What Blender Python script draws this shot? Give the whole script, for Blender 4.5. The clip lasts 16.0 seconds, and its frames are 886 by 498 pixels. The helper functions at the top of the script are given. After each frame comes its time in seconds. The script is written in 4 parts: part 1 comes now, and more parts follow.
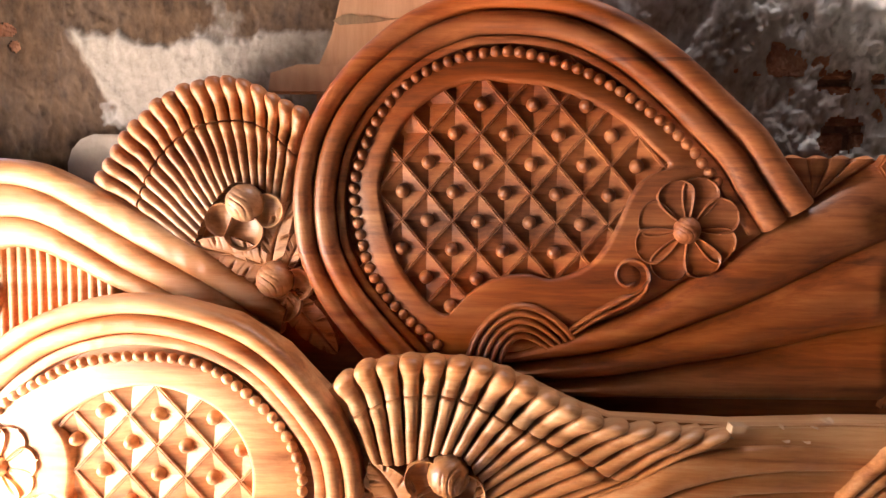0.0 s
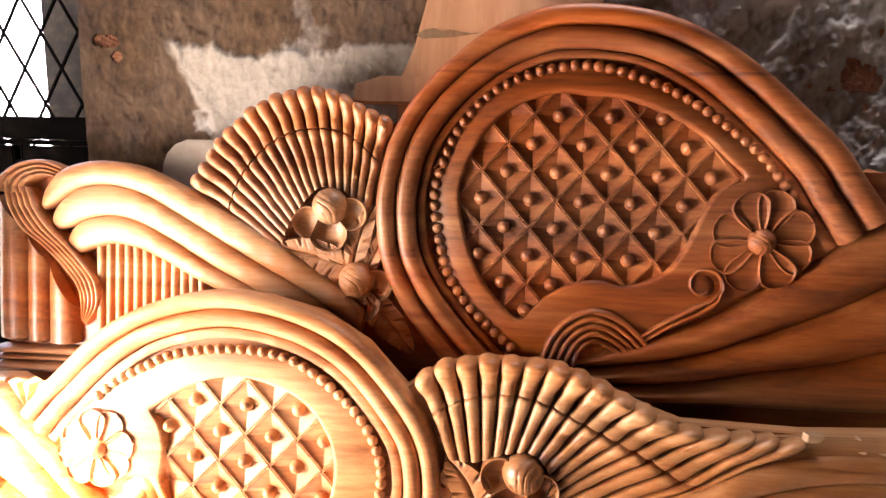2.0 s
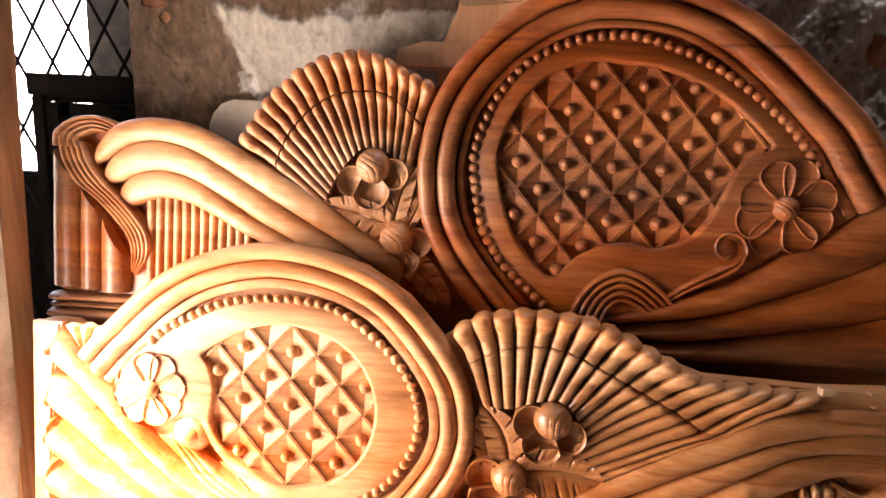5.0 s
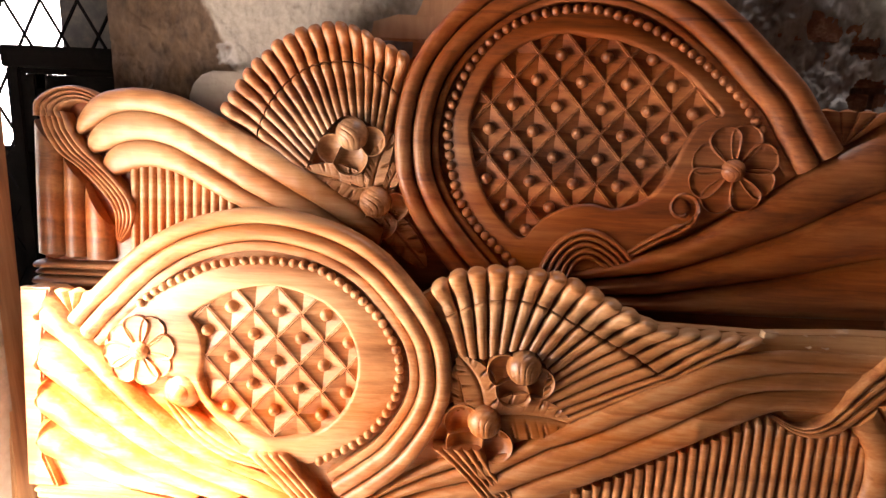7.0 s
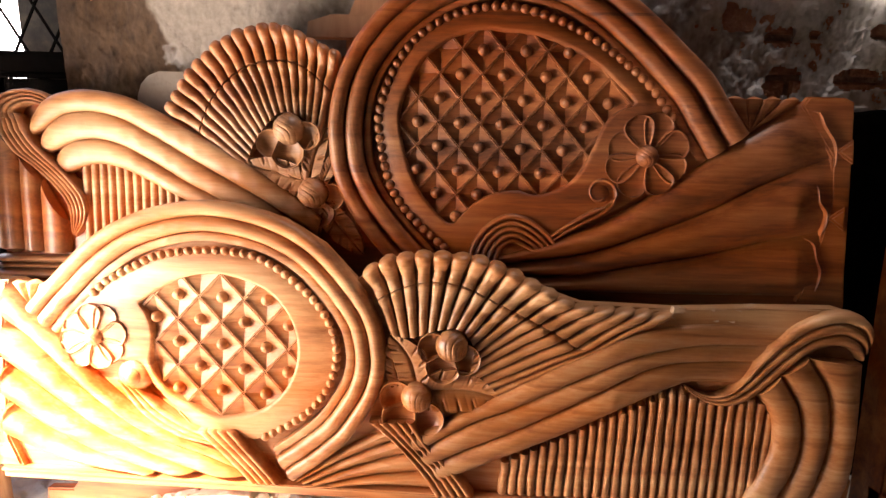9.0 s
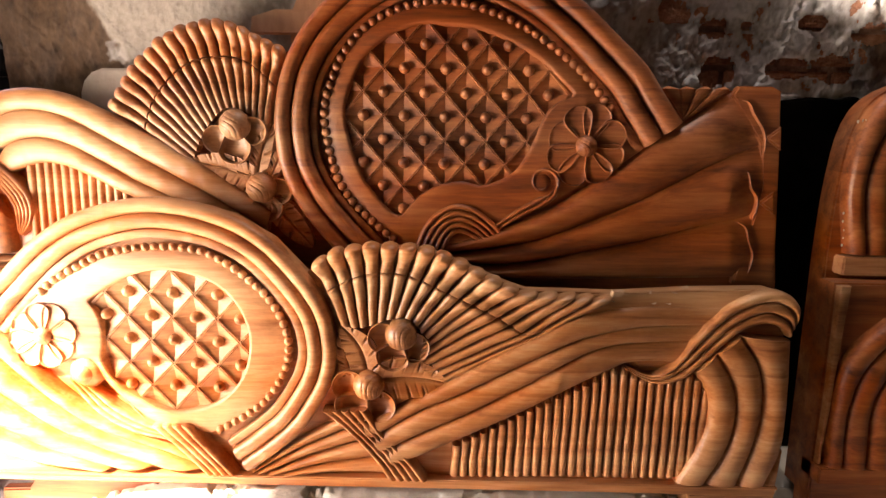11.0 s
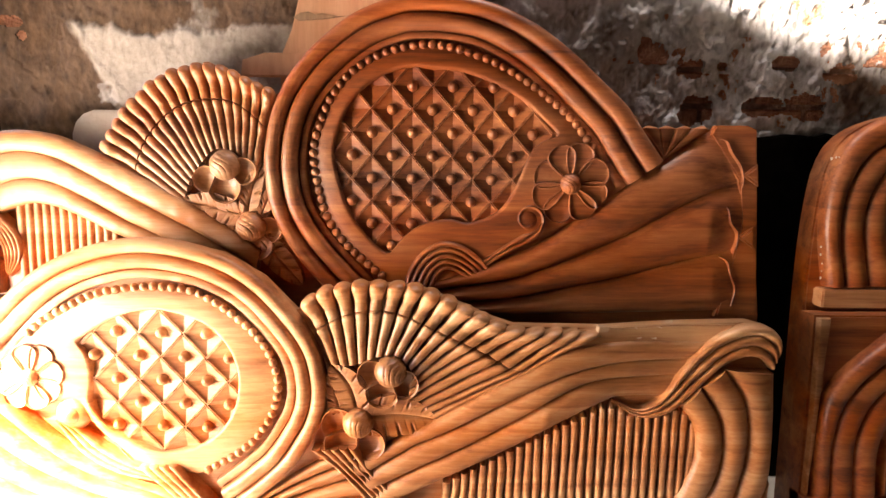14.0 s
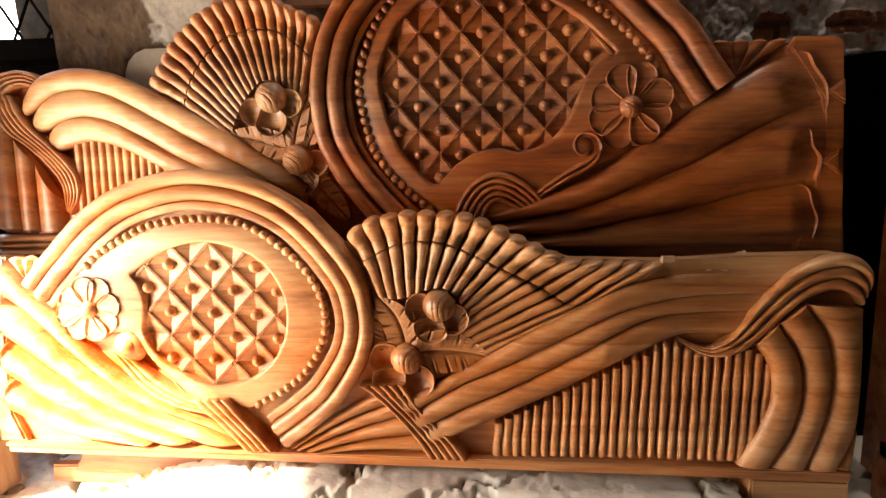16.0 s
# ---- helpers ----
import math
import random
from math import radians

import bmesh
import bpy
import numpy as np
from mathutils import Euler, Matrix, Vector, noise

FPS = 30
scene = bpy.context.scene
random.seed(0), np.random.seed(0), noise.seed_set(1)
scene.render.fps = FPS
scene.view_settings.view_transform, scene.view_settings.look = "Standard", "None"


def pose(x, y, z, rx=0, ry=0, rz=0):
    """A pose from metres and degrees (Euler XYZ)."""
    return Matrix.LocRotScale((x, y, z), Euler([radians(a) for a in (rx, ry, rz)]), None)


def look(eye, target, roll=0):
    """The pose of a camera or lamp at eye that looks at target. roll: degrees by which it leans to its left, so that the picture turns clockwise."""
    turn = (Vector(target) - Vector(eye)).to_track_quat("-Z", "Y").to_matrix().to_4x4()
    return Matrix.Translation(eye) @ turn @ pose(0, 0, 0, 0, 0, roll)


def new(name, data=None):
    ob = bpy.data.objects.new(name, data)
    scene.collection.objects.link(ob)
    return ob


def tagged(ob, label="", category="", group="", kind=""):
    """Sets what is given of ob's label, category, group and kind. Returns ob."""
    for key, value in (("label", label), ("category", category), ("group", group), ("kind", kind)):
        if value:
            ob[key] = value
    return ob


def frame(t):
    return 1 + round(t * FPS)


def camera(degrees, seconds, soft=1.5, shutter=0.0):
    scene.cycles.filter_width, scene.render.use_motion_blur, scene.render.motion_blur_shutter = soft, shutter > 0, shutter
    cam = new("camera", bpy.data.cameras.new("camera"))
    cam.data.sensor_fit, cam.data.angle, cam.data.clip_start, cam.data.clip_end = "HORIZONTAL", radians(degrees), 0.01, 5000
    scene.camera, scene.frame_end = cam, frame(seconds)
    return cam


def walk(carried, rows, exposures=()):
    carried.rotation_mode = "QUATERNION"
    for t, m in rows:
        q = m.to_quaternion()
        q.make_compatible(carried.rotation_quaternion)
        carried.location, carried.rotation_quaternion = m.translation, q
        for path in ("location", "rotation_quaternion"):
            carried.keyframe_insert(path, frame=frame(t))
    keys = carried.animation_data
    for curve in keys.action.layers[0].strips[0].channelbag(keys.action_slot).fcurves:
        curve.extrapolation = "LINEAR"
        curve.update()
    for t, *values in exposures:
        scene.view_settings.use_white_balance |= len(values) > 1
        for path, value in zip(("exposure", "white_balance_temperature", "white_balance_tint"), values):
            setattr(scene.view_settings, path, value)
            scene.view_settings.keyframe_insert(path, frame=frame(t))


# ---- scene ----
cam = camera(74.4, 16.0)
LEAN = 5.0
BOARD = pose(0, 0, 0.58, -LEAN, 0, 0)  # the leaning frame of the carved boards: x along, z up the board, -y towards the eye
PATH = [
    (0, 0.0319, -0.9163, 0.2108, 85.13, -0.99, 3.42),
    (0.5, 0.0275, -0.9279, 0.2111, 85.22, -1.26, 3.93),
    (1, 0.0143, -0.9333, 0.2118, 85.77, -1.40, 3.87),
    (1.5, -0.0161, -0.9427, 0.2094, 85.58, -1.59, 4.89),
    (2, -0.0439, -0.9588, 0.2050, 85.93, -2.09, 6.23),
    (2.5, -0.0669, -0.9719, 0.1942, 85.60, -2.93, 6.82),
    (3, -0.0876, -0.9737, 0.1945, 85.12, -2.78, 7.68),
    (5.5, -0.1001, -1.0331, 0.1651, 83.41, -3.48, 5.95),
    (6, -0.0972, -1.0509, 0.1574, 83.03, -3.26, 5.38),
    (6.5, -0.1043, -1.0713, 0.1481, 83.17, -2.92, 4.00),
    (7, -0.1054, -1.0842, 0.1427, 82.35, -3.02, 3.25),
    (7.5, -0.0828, -1.0953, 0.1335, 80.96, -2.56, 3.17),
    (8, -0.0372, -1.1121, 0.1344, 81.18, -2.97, 3.94),
    (8.5, 0.0015, -1.1293, 0.1445, 81.45, -2.30, 3.71),
    (11, 0.0856, -1.1664, 0.1566, 80.44, -0.92, 0.76),
    (11.5, 0.1001, -1.1673, 0.1608, 80.85, -0.54, -0.71),
    (12, 0.1139, -1.1693, 0.1666, 81.59, -0.21, -1.51),
    (12.5, 0.1265, -1.1719, 0.1741, 82.26, 0.50, -2.00),
    (13, 0.1189, -1.1774, 0.1865, 83.41, -0.00, -1.28),
    (13.5, 0.0989, -1.1787, 0.1888, 83.49, -1.39, -0.27),
    (14, 0.0880, -1.1784, 0.1838, 82.83, -0.57, -0.34),
    (14.5, 0.0775, -1.1720, 0.1720, 81.93, -0.22, 1.03),
    (15, 0.0945, -1.1622, 0.1320, 79.72, -1.41, 3.00),
    (15.5, 0.1034, -1.1617, 0.0860, 78.33, -0.83, 5.01),
    (16, 0.1004, -1.1431, 0.0659, 81.83, 0.58, 5.12),
]
EXPOSURES = [(0.0, 4.05, 6600, 20), (1.5, 4.09, 6600, 20), (3.0, 3.99, 6600, 20), (5.5, 3.59, 6800, 20), (7.0, 3.43, 6800, 20), (8.5, 3.4, 6800, 20), (11.0, 3.64, 7100, 20), (12.5, 3.95, 7100, 20), (14.5, 4.15, 6900, 20), (15.0, 3.8, 7300, 14), (15.5, 3.51, 7300, 14), (16.0, 3.35, 7300, 14)]
walk(cam, [(t, BOARD @ pose(x, y, z, rx, ry, rz)) for t, x, y, z, rx, ry, rz in PATH], EXPOSURES)

# ---- light ----
world = bpy.data.worlds.new("world")
scene.world = world
world.use_nodes = True
wn = world.node_tree.nodes
sky = wn.new("ShaderNodeTexSky")
sky.sky_type, sky.sun_disc = "NISHITA", False
sky.sun_elevation, sky.sun_rotation = radians(38.4), radians(237.5)
world.node_tree.links.new(sky.outputs[0], wn["Background"].inputs[0])
wn["Background"].inputs[1].default_value = 0.12


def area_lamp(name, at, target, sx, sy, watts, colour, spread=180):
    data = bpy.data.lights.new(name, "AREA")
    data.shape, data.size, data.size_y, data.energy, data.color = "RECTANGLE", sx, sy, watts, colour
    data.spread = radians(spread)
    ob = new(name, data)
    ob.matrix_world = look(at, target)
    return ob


# lamp low in the doorway that stands in for daylight and sunlit ground outside
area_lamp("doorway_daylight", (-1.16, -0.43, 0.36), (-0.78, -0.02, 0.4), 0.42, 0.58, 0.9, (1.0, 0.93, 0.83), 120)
# added fill that brightens the back wall, in an assumed slit at the eaves
area_lamp("eaves_daylight", (0.34, 0.07, 2.49), (0.34, 0.07, 0), 0.7, 0.08, 1.2, (1.0, 0.97, 0.92))
# the sun: through the doorway on to the floor, and through an assumed roof gap on to the back wall
SUN_WAY = Vector((0.66, 0.42, -0.62)).normalized()
sun = new("sun", bpy.data.lights.new("sun", "SUN"))
sun.data.energy, sun.data.angle, sun.data.color = 5.0, radians(2.5), (1.0, 0.95, 0.85)
sun.matrix_world = look((0, 0, 8), Vector((0, 0, 8)) + SUN_WAY)
# outline of the wall's sun patch, carried back up to the unseen ceiling
ROOF_GAP = [Vector((x, 0.158 + 0.0358 * x, z)) + SUN_WAY * ((2.5 - z) / SUN_WAY.z) for x, z in ((0.56, 1.175), (0.74, 1.112), (0.9, 1.05), (1.2, 1.0), (1.2, 1.09), (0.84, 1.178))]

# ---- materials ----
def material(name):
    m = bpy.data.materials.new(name)
    m.use_nodes = True
    return m, m.node_tree.nodes, m.node_tree.links, m.node_tree.nodes["Principled BSDF"]


def ramp(nodes, *stops):
    r = nodes.new("ShaderNodeValToRGB")
    while len(r.color_ramp.elements) < len(stops):
        r.color_ramp.elements.new(0.5)
    for e, (p, c) in zip(r.color_ramp.elements, stops):
        e.position, e.color = p, (*c, 1)
    return r


def wood(name, dark, mid, light, rough=0.42, scale=(1.5, 24, 24), coat=0.14, bump=0.14, joints=()):
    """Varnished wood with one grain through all of a board's parts; joints: the heights at which its planks are glued."""
    m, n, l, b = material(name)

    def noise_of(source, size, detail, twist=0.0, ruggedness=0.5):
        g = n.new("ShaderNodeTexNoise")
        g.inputs["Scale"].default_value, g.inputs["Detail"].default_value = size, detail
        g.inputs["Distortion"].default_value, g.inputs["Roughness"].default_value = twist, ruggedness
        l.new(source, g.inputs[0])
        return g.outputs["Fac"]

    def span(source, a0, a1, b0, b1):
        q = n.new("ShaderNodeMapRange")
        for k, v in zip((1, 2, 3, 4), (a0, a1, b0, b1)):
            q.inputs[k].default_value = v
        l.new(source, q.inputs[0])
        return q.outputs[0]

    def maths(op, x, y):
        q = n.new("ShaderNodeMath")
        q.operation = op
        for k, v in enumerate((x, y)):
            if isinstance(v, float):
                q.inputs[k].default_value = v
            else:
                l.new(v, q.inputs[k])
        return q.outputs[0]

    co, info = n.new("ShaderNodeNewGeometry").outputs["Position"], n.new("ShaderNodeObjectInfo")
    mp, wide = n.new("ShaderNodeMapping"), n.new("ShaderNodeMapping")
    mp.inputs["Scale"].default_value = scale
    wide.inputs["Scale"].default_value = [q * 0.42 for q in scale]
    for q in (mp, wide):
        l.new(co, q.inputs[0])
    grain, fibre = noise_of(mp.outputs[0], 1.0, 6, 0.9), noise_of(mp.outputs[0], 7.0, 5, 0.2, 0.65)
    figure, patch, tool = noise_of(wide.outputs[0], 1.0, 4, 1.6), noise_of(co, 3.2, 3), noise_of(co, 26.0, 3)
    tone = maths("ADD", maths("MULTIPLY", grain, 0.5), maths("ADD", maths("MULTIPLY", fibre, 0.3), maths("MULTIPLY", figure, 0.26)))
    tone = maths("ADD", tone, span(info.outputs["Random"], 0, 1, -0.012, 0.012))
    long = n.new("ShaderNodeMapping")
    long.inputs["Scale"].default_value = [q * w for q, w in zip(scale, (0.55, 2.6, 2.6))]
    l.new(co, long.inputs[0])
    streak = span(noise_of(long.outputs[0], 1.0, 5, 0.6, 0.6), 0.56, 0.74, 0.0, -0.045)
    r = ramp(n, (0.385, dark), (0.53, mid), (0.685, light))
    tone = maths("ADD", tone, streak)
    if joints:
        axes, bands = n.new("ShaderNodeSeparateXYZ"), n.new("ShaderNodeValToRGB")
        l.new(co, axes.inputs[0])
        z = maths("ADD", axes.outputs[2], maths("MULTIPLY", patch, 0.004))
        bands.color_ramp.interpolation = "CONSTANT"
        stops = [(0.0, 0.5)]
        for k, j in enumerate(joints):
            stops += [(j / 1.3, 0.25), ((j + 0.0011) / 1.3, (0.62, 0.4, 0.56)[k % 3])]
        while len(bands.color_ramp.elements) < len(stops):
            bands.color_ramp.elements.new(0.5)
        for e, (p, v) in zip(bands.color_ramp.elements, stops):
            e.position, e.color = p, (v, v, v, 1)
        l.new(maths("MULTIPLY", z, 1 / 1.3), bands.inputs[0])
        tone = maths("ADD", tone, span(bands.outputs[0], 0, 1, -0.12, 0.12))
    l.new(tone, r.inputs[0])
    hsv = n.new("ShaderNodeHueSaturation")
    l.new(span(patch, 0.3, 0.7, 0.68, 1.28), hsv.inputs["Value"])
    l.new(r.outputs[0], hsv.inputs["Color"])
    stain = noise_of(wide.outputs[0], 0.45, 3, 0.4)
    l.new(span(stain, 0.35, 0.65, 0.487, 0.508), hsv.inputs["Hue"])
    l.new(span(stain, 0.35, 0.65, 1.14, 0.9), hsv.inputs["Saturation"])
    l.new(hsv.outputs[0], b.inputs["Base Color"])
    l.new(span(maths("ADD", maths("MULTIPLY", patch, 0.6), maths("MULTIPLY", fibre, 0.4)), 0.35, 0.65, rough - 0.08, rough + 0.18), b.inputs["Roughness"])
    b.inputs["Coat Weight"].default_value, b.inputs["Coat Roughness"].default_value = coat, 0.24
    bp, bp2 = n.new("ShaderNodeBump"), n.new("ShaderNodeBump")
    bp.inputs["Strength"].default_value, bp.inputs["Distance"].default_value = bump, 0.002
    bp2.inputs["Strength"].default_value, bp2.inputs["Distance"].default_value = 0.35, 0.004
    l.new(fibre, bp.inputs["Height"])
    l.new(tool, bp2.inputs["Height"])
    l.new(bp2.outputs[0], bp.inputs["Normal"])
    l.new(bp.outputs[0], b.inputs["Normal"])
    return m


TEAK = wood("golden_teak", (0.25, 0.083, 0.024), (0.5, 0.211, 0.075), (0.66, 0.368, 0.175), joints=(0.2, 0.335, 0.466, 0.6))
# RED_TEAK and BROWN_TEAK mix the headboard's stain with how light falls on it
RED_TEAK = wood("red_teak", (0.11, 0.023, 0.006), (0.31, 0.087, 0.0225), (0.48, 0.172, 0.054), joints=(0.56, 0.704, 0.861, 1.0))
BROWN_TEAK = wood("brown_teak", (0.24, 0.08, 0.025), (0.49, 0.21, 0.084), (0.65, 0.345, 0.16), joints=(0.56, 0.704, 0.861, 1.0))
# teak with the shade on the left end post put into its colour
SHADED_TEAK = wood("shaded_teak", (0.11, 0.036, 0.011), (0.27, 0.1, 0.034), (0.42, 0.178, 0.068), joints=(0.56, 0.704, 0.861, 1.0))
PLANK = wood("raw_plank", (0.42, 0.23, 0.12), (0.55, 0.33, 0.19), (0.66, 0.43, 0.27), 0.6, (12, 12, 1.5), 0.0)
POST = wood("door_post_wood", (0.17, 0.085, 0.04), (0.29, 0.16, 0.08), (0.4, 0.25, 0.14), 0.5, (22, 22, 1.2), 0.1)


def mottled(name, cols, scale, rough=0.9, bump=0.5, dist=0.01, detail=8, gloss=0.4):
    m, n, l, b = material(name)
    co = n.new("ShaderNodeTexCoord")
    a, c = n.new("ShaderNodeTexNoise"), n.new("ShaderNodeTexNoise")
    a.inputs["Scale"].default_value, a.inputs["Detail"].default_value, a.inputs["Roughness"].default_value = scale, detail, 0.65
    c.inputs["Scale"].default_value, c.inputs["Detail"].default_value = scale * 9, 6
    l.new(co.outputs["Object"], a.inputs[0])
    l.new(co.outputs["Object"], c.inputs[0])
    k = len(cols)
    r = ramp(n, *[(0.32 + 0.36 * i / (k - 1), q) for i, q in enumerate(cols)])
    l.new(a.outputs["Fac"], r.inputs[0])
    l.new(r.outputs[0], b.inputs["Base Color"])
    b.inputs["Roughness"].default_value = rough
    b.inputs["Specular IOR Level"].default_value = gloss
    ad = n.new("ShaderNodeMath")
    ad.operation = "ADD"
    l.new(a.outputs["Fac"], ad.inputs[0])
    l.new(c.outputs["Fac"], ad.inputs[1])
    bp = n.new("ShaderNodeBump")
    bp.inputs["Strength"].default_value, bp.inputs["Distance"].default_value = bump, dist
    l.new(ad.outputs[0], bp.inputs["Height"])
    l.new(bp.outputs[0], b.inputs["Normal"])
    return m


PLASTER = mottled("old_plaster", [(0.16, 0.13, 0.11), (0.34, 0.31, 0.28), (0.5, 0.48, 0.45)], 4.0)
MORTAR = mottled("brick_mortar", [(0.16, 0.085, 0.055), (0.27, 0.15, 0.1), (0.38, 0.25, 0.18)], 14.0, 0.95, 0.9, 0.008)
BRICK = mottled("red_brick", [(0.2, 0.085, 0.05), (0.36, 0.155, 0.085), (0.46, 0.24, 0.14)], 22.0, 0.95, 0.9, 0.008)


def flaking():
    m, n, l, b = material("flaking_plaster")
    at_, co = n.new("ShaderNodeAttribute"), n.new("ShaderNodeTexCoord")
    at_.attribute_name = "coat"
    sep = n.new("ShaderNodeSeparateColor")
    l.new(at_.outputs["Color"], sep.inputs[0])
    fine = n.new("ShaderNodeTexNoise")
    fine.inputs["Scale"].default_value, fine.inputs["Detail"].default_value, fine.inputs["Roughness"].default_value = 55, 8, 0.7
    streak = n.new("ShaderNodeTexNoise")
    streak.inputs["Scale"].default_value, streak.inputs["Detail"].default_value = 1.0, 7
    mp = n.new("ShaderNodeMapping")
    mp.inputs["Scale"].default_value = (60, 30, 38)
    l.new(co.outputs["Object"], mp.inputs[0])
    l.new(mp.outputs[0], streak.inputs[0])
    l.new(co.outputs["Object"], fine.inputs[0])
    grey = ramp(n, (0.2, (0.2, 0.165, 0.135)), (0.5, (0.42, 0.385, 0.35)), (0.75, (0.62, 0.59, 0.56)))
    # tan: brown-stained plaster, deepened to carry the shade at the wall's left end
    tan = ramp(n, (0.3, (0.055, 0.027, 0.012)), (0.7, (0.15, 0.085, 0.042)))
    cream = ramp(n, (0.3, (0.36, 0.31, 0.26)), (0.7, (0.54, 0.49, 0.43)))
    mixg = n.new("ShaderNodeMix")
    mixg.inputs[0].default_value = 0.3
    l.new(sep.outputs[1], mixg.inputs[2])
    l.new(streak.outputs["Fac"], mixg.inputs[3])
    l.new(mixg.outputs[0], grey.inputs[0])
    l.new(streak.outputs["Fac"], tan.inputs[0])
    l.new(fine.outputs["Fac"], cream.inputs[0])
    m1, m2 = n.new("ShaderNodeMix"), n.new("ShaderNodeMix")
    m1.data_type = m2.data_type = "RGBA"
    st = ramp(n, (0.52, (0, 0, 0)), (0.72, (0.95, 0.95, 0.95)))
    l.new(sep.outputs[2], st.inputs[0])
    l.new(st.outputs[0], m1.inputs[0])
    l.new(grey.outputs[0], m1.inputs[6])
    l.new(tan.outputs[0], m1.inputs[7])
    l.new(sep.outputs[0], m2.inputs[0])
    l.new(m1.outputs[2], m2.inputs[6])
    l.new(cream.outputs[0], m2.inputs[7])
    l.new(m2.outputs[2], b.inputs["Base Color"])
    b.inputs["Roughness"].default_value = 0.92
    add = n.new("ShaderNodeMath")
    add.operation = "ADD"
    l.new(fine.outputs["Fac"], add.inputs[0])
    l.new(streak.outputs["Fac"], add.inputs[1])
    bp = n.new("ShaderNodeBump")
    bp.inputs["Strength"].default_value, bp.inputs["Distance"].default_value = 0.45, 0.005
    l.new(add.outputs[0], bp.inputs["Height"])
    l.new(bp.outputs[0], b.inputs["Normal"])
    return m


FLAKING = flaking()
# glowing sheet that stands in for the bright outdoors behind the grille
GLOW, gn, gl, gb = material("glowing_backdrop")
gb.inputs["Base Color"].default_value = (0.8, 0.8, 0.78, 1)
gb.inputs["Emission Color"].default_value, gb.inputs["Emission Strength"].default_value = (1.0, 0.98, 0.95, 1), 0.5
# very dark, so that unseen walls, ceiling and awning bounce little light
LOW_BOUNCE = mottled("low_bounce_dark", [(0.02, 0.016, 0.013), (0.035, 0.03, 0.025), (0.06, 0.05, 0.042)], 4.0)
EARTH = mottled("dusty_floor", [(0.46, 0.4, 0.31), (0.62, 0.55, 0.44), (0.74, 0.67, 0.55)], 7.0, 0.9, 0.5, 0.006)
PALE = mottled("pale_board", [(0.28, 0.24, 0.2), (0.36, 0.31, 0.26), (0.44, 0.39, 0.34)], 9.0, 0.6, 0.15)
# near-black of table, bars and yard wall, and for the gap's shade
DARK = mottled("near_black_and_shade", [(0.003, 0.0025, 0.002), (0.006, 0.005, 0.004), (0.012, 0.009, 0.007)], 6.0, 0.9, 0.1, gloss=0.02)
WHITE = mottled("white_paint", [(0.6, 0.58, 0.54), (0.7, 0.68, 0.64), (0.8, 0.78, 0.74)], 40.0, 0.6, 0.1)
IRON = mottled("dark_iron", [(0.02, 0.017, 0.014), (0.04, 0.033, 0.027), (0.08, 0.06, 0.045)], 30.0, 0.55, 0.1)

# ---- shaping ----
def spline(pts, n, closed=False):
    """n points, evenly spaced, on a smooth curve through pts."""
    p = np.array(pts, float)
    if closed:
        p = np.vstack([p[-1], p, p[0], p[1]])
    else:
        p = np.vstack([2 * p[0] - p[1], p, 2 * p[-1] - p[-2]])
    out = []
    for i in range(1, len(p) - 2):
        for u in np.linspace(0, 1, 24, endpoint=False):
            out.append(0.5 * (2 * p[i] + (p[i + 1] - p[i - 1]) * u + (2 * p[i - 1] - 5 * p[i] + 4 * p[i + 1] - p[i + 2]) * u * u
                              + (3 * p[i] - p[i - 1] - 3 * p[i + 1] + p[i + 2]) * u ** 3))
    out.append(p[-2])
    out = np.array(out)
    d = np.r_[0, np.cumsum(np.hypot(*np.diff(out, axis=0).T))]
    s = np.linspace(0, d[-1], n)
    return np.c_[np.interp(s, d, out[:, 0]), np.interp(s, d, out[:, 1])]


def offset(c, w):
    """The curve c moved w to its right-hand side (w: one number or one a point)."""
    t = np.gradient(c, axis=0)
    t /= np.hypot(t[:, 0], t[:, 1])[:, None] + 1e-12
    return c + np.c_[t[:, 1], -t[:, 0]] * np.reshape(w, (-1, 1))


def at(c, s):
    """The points of curve c at the fractions s of its length."""
    k = np.linspace(0, 1, len(c))
    return np.stack([np.interp(s, k, c[:, 0]), np.interp(s, k, c[:, 1])], -1)


def mesh_of(name, verts, faces, mat, sharp=40):
    me = bpy.data.meshes.new(name)
    me.from_pydata([tuple(v) for v in verts], [], faces)
    me.materials.append(mat)
    me.polygons.foreach_set("use_smooth", [True] * len(me.polygons))
    me.update()
    me.set_sharp_from_angle(angle=radians(sharp))
    return me


def part(name, me, parent, label="", m=None):
    ob = new(name, me)
    ob.parent = parent
    if m is not None:
        ob.matrix_basis = m
    return tagged(ob, label)


ROUND = [((1 - math.cos(a)) / 2, math.sin(a) ** 0.8) for a in np.linspace(0, math.pi, 11)]
SOFT = [(u, 0.4 + 0.6 * v) for u, v in ROUND]
SWELL = [(u, 0.52 + 0.48 * v) for u, v in ROUND]
CLUB = [(u, 0.42 + 0.58 * v ** 0.65) for u, v in ROUND]
ROLL = [(u, 0.5 + 0.5 * v) for u, v in ROUND]
FOLD = [(0, 0.08), (0.06, 0.42), (0.16, 0.75), (0.3, 0.94), (0.46, 1), (0.62, 0.93), (0.78, 0.74), (0.92, 0.42), (1, 0.08)]
RIB = [(u, 0.3 + 0.7 * v ** 0.65) for u, v in ROUND]
FLATTISH = [(0, 0), (0.04, 0.6), (0.12, 0.9), (0.3, 1), (0.7, 1), (0.88, 0.9), (0.96, 0.6), (1, 0)]
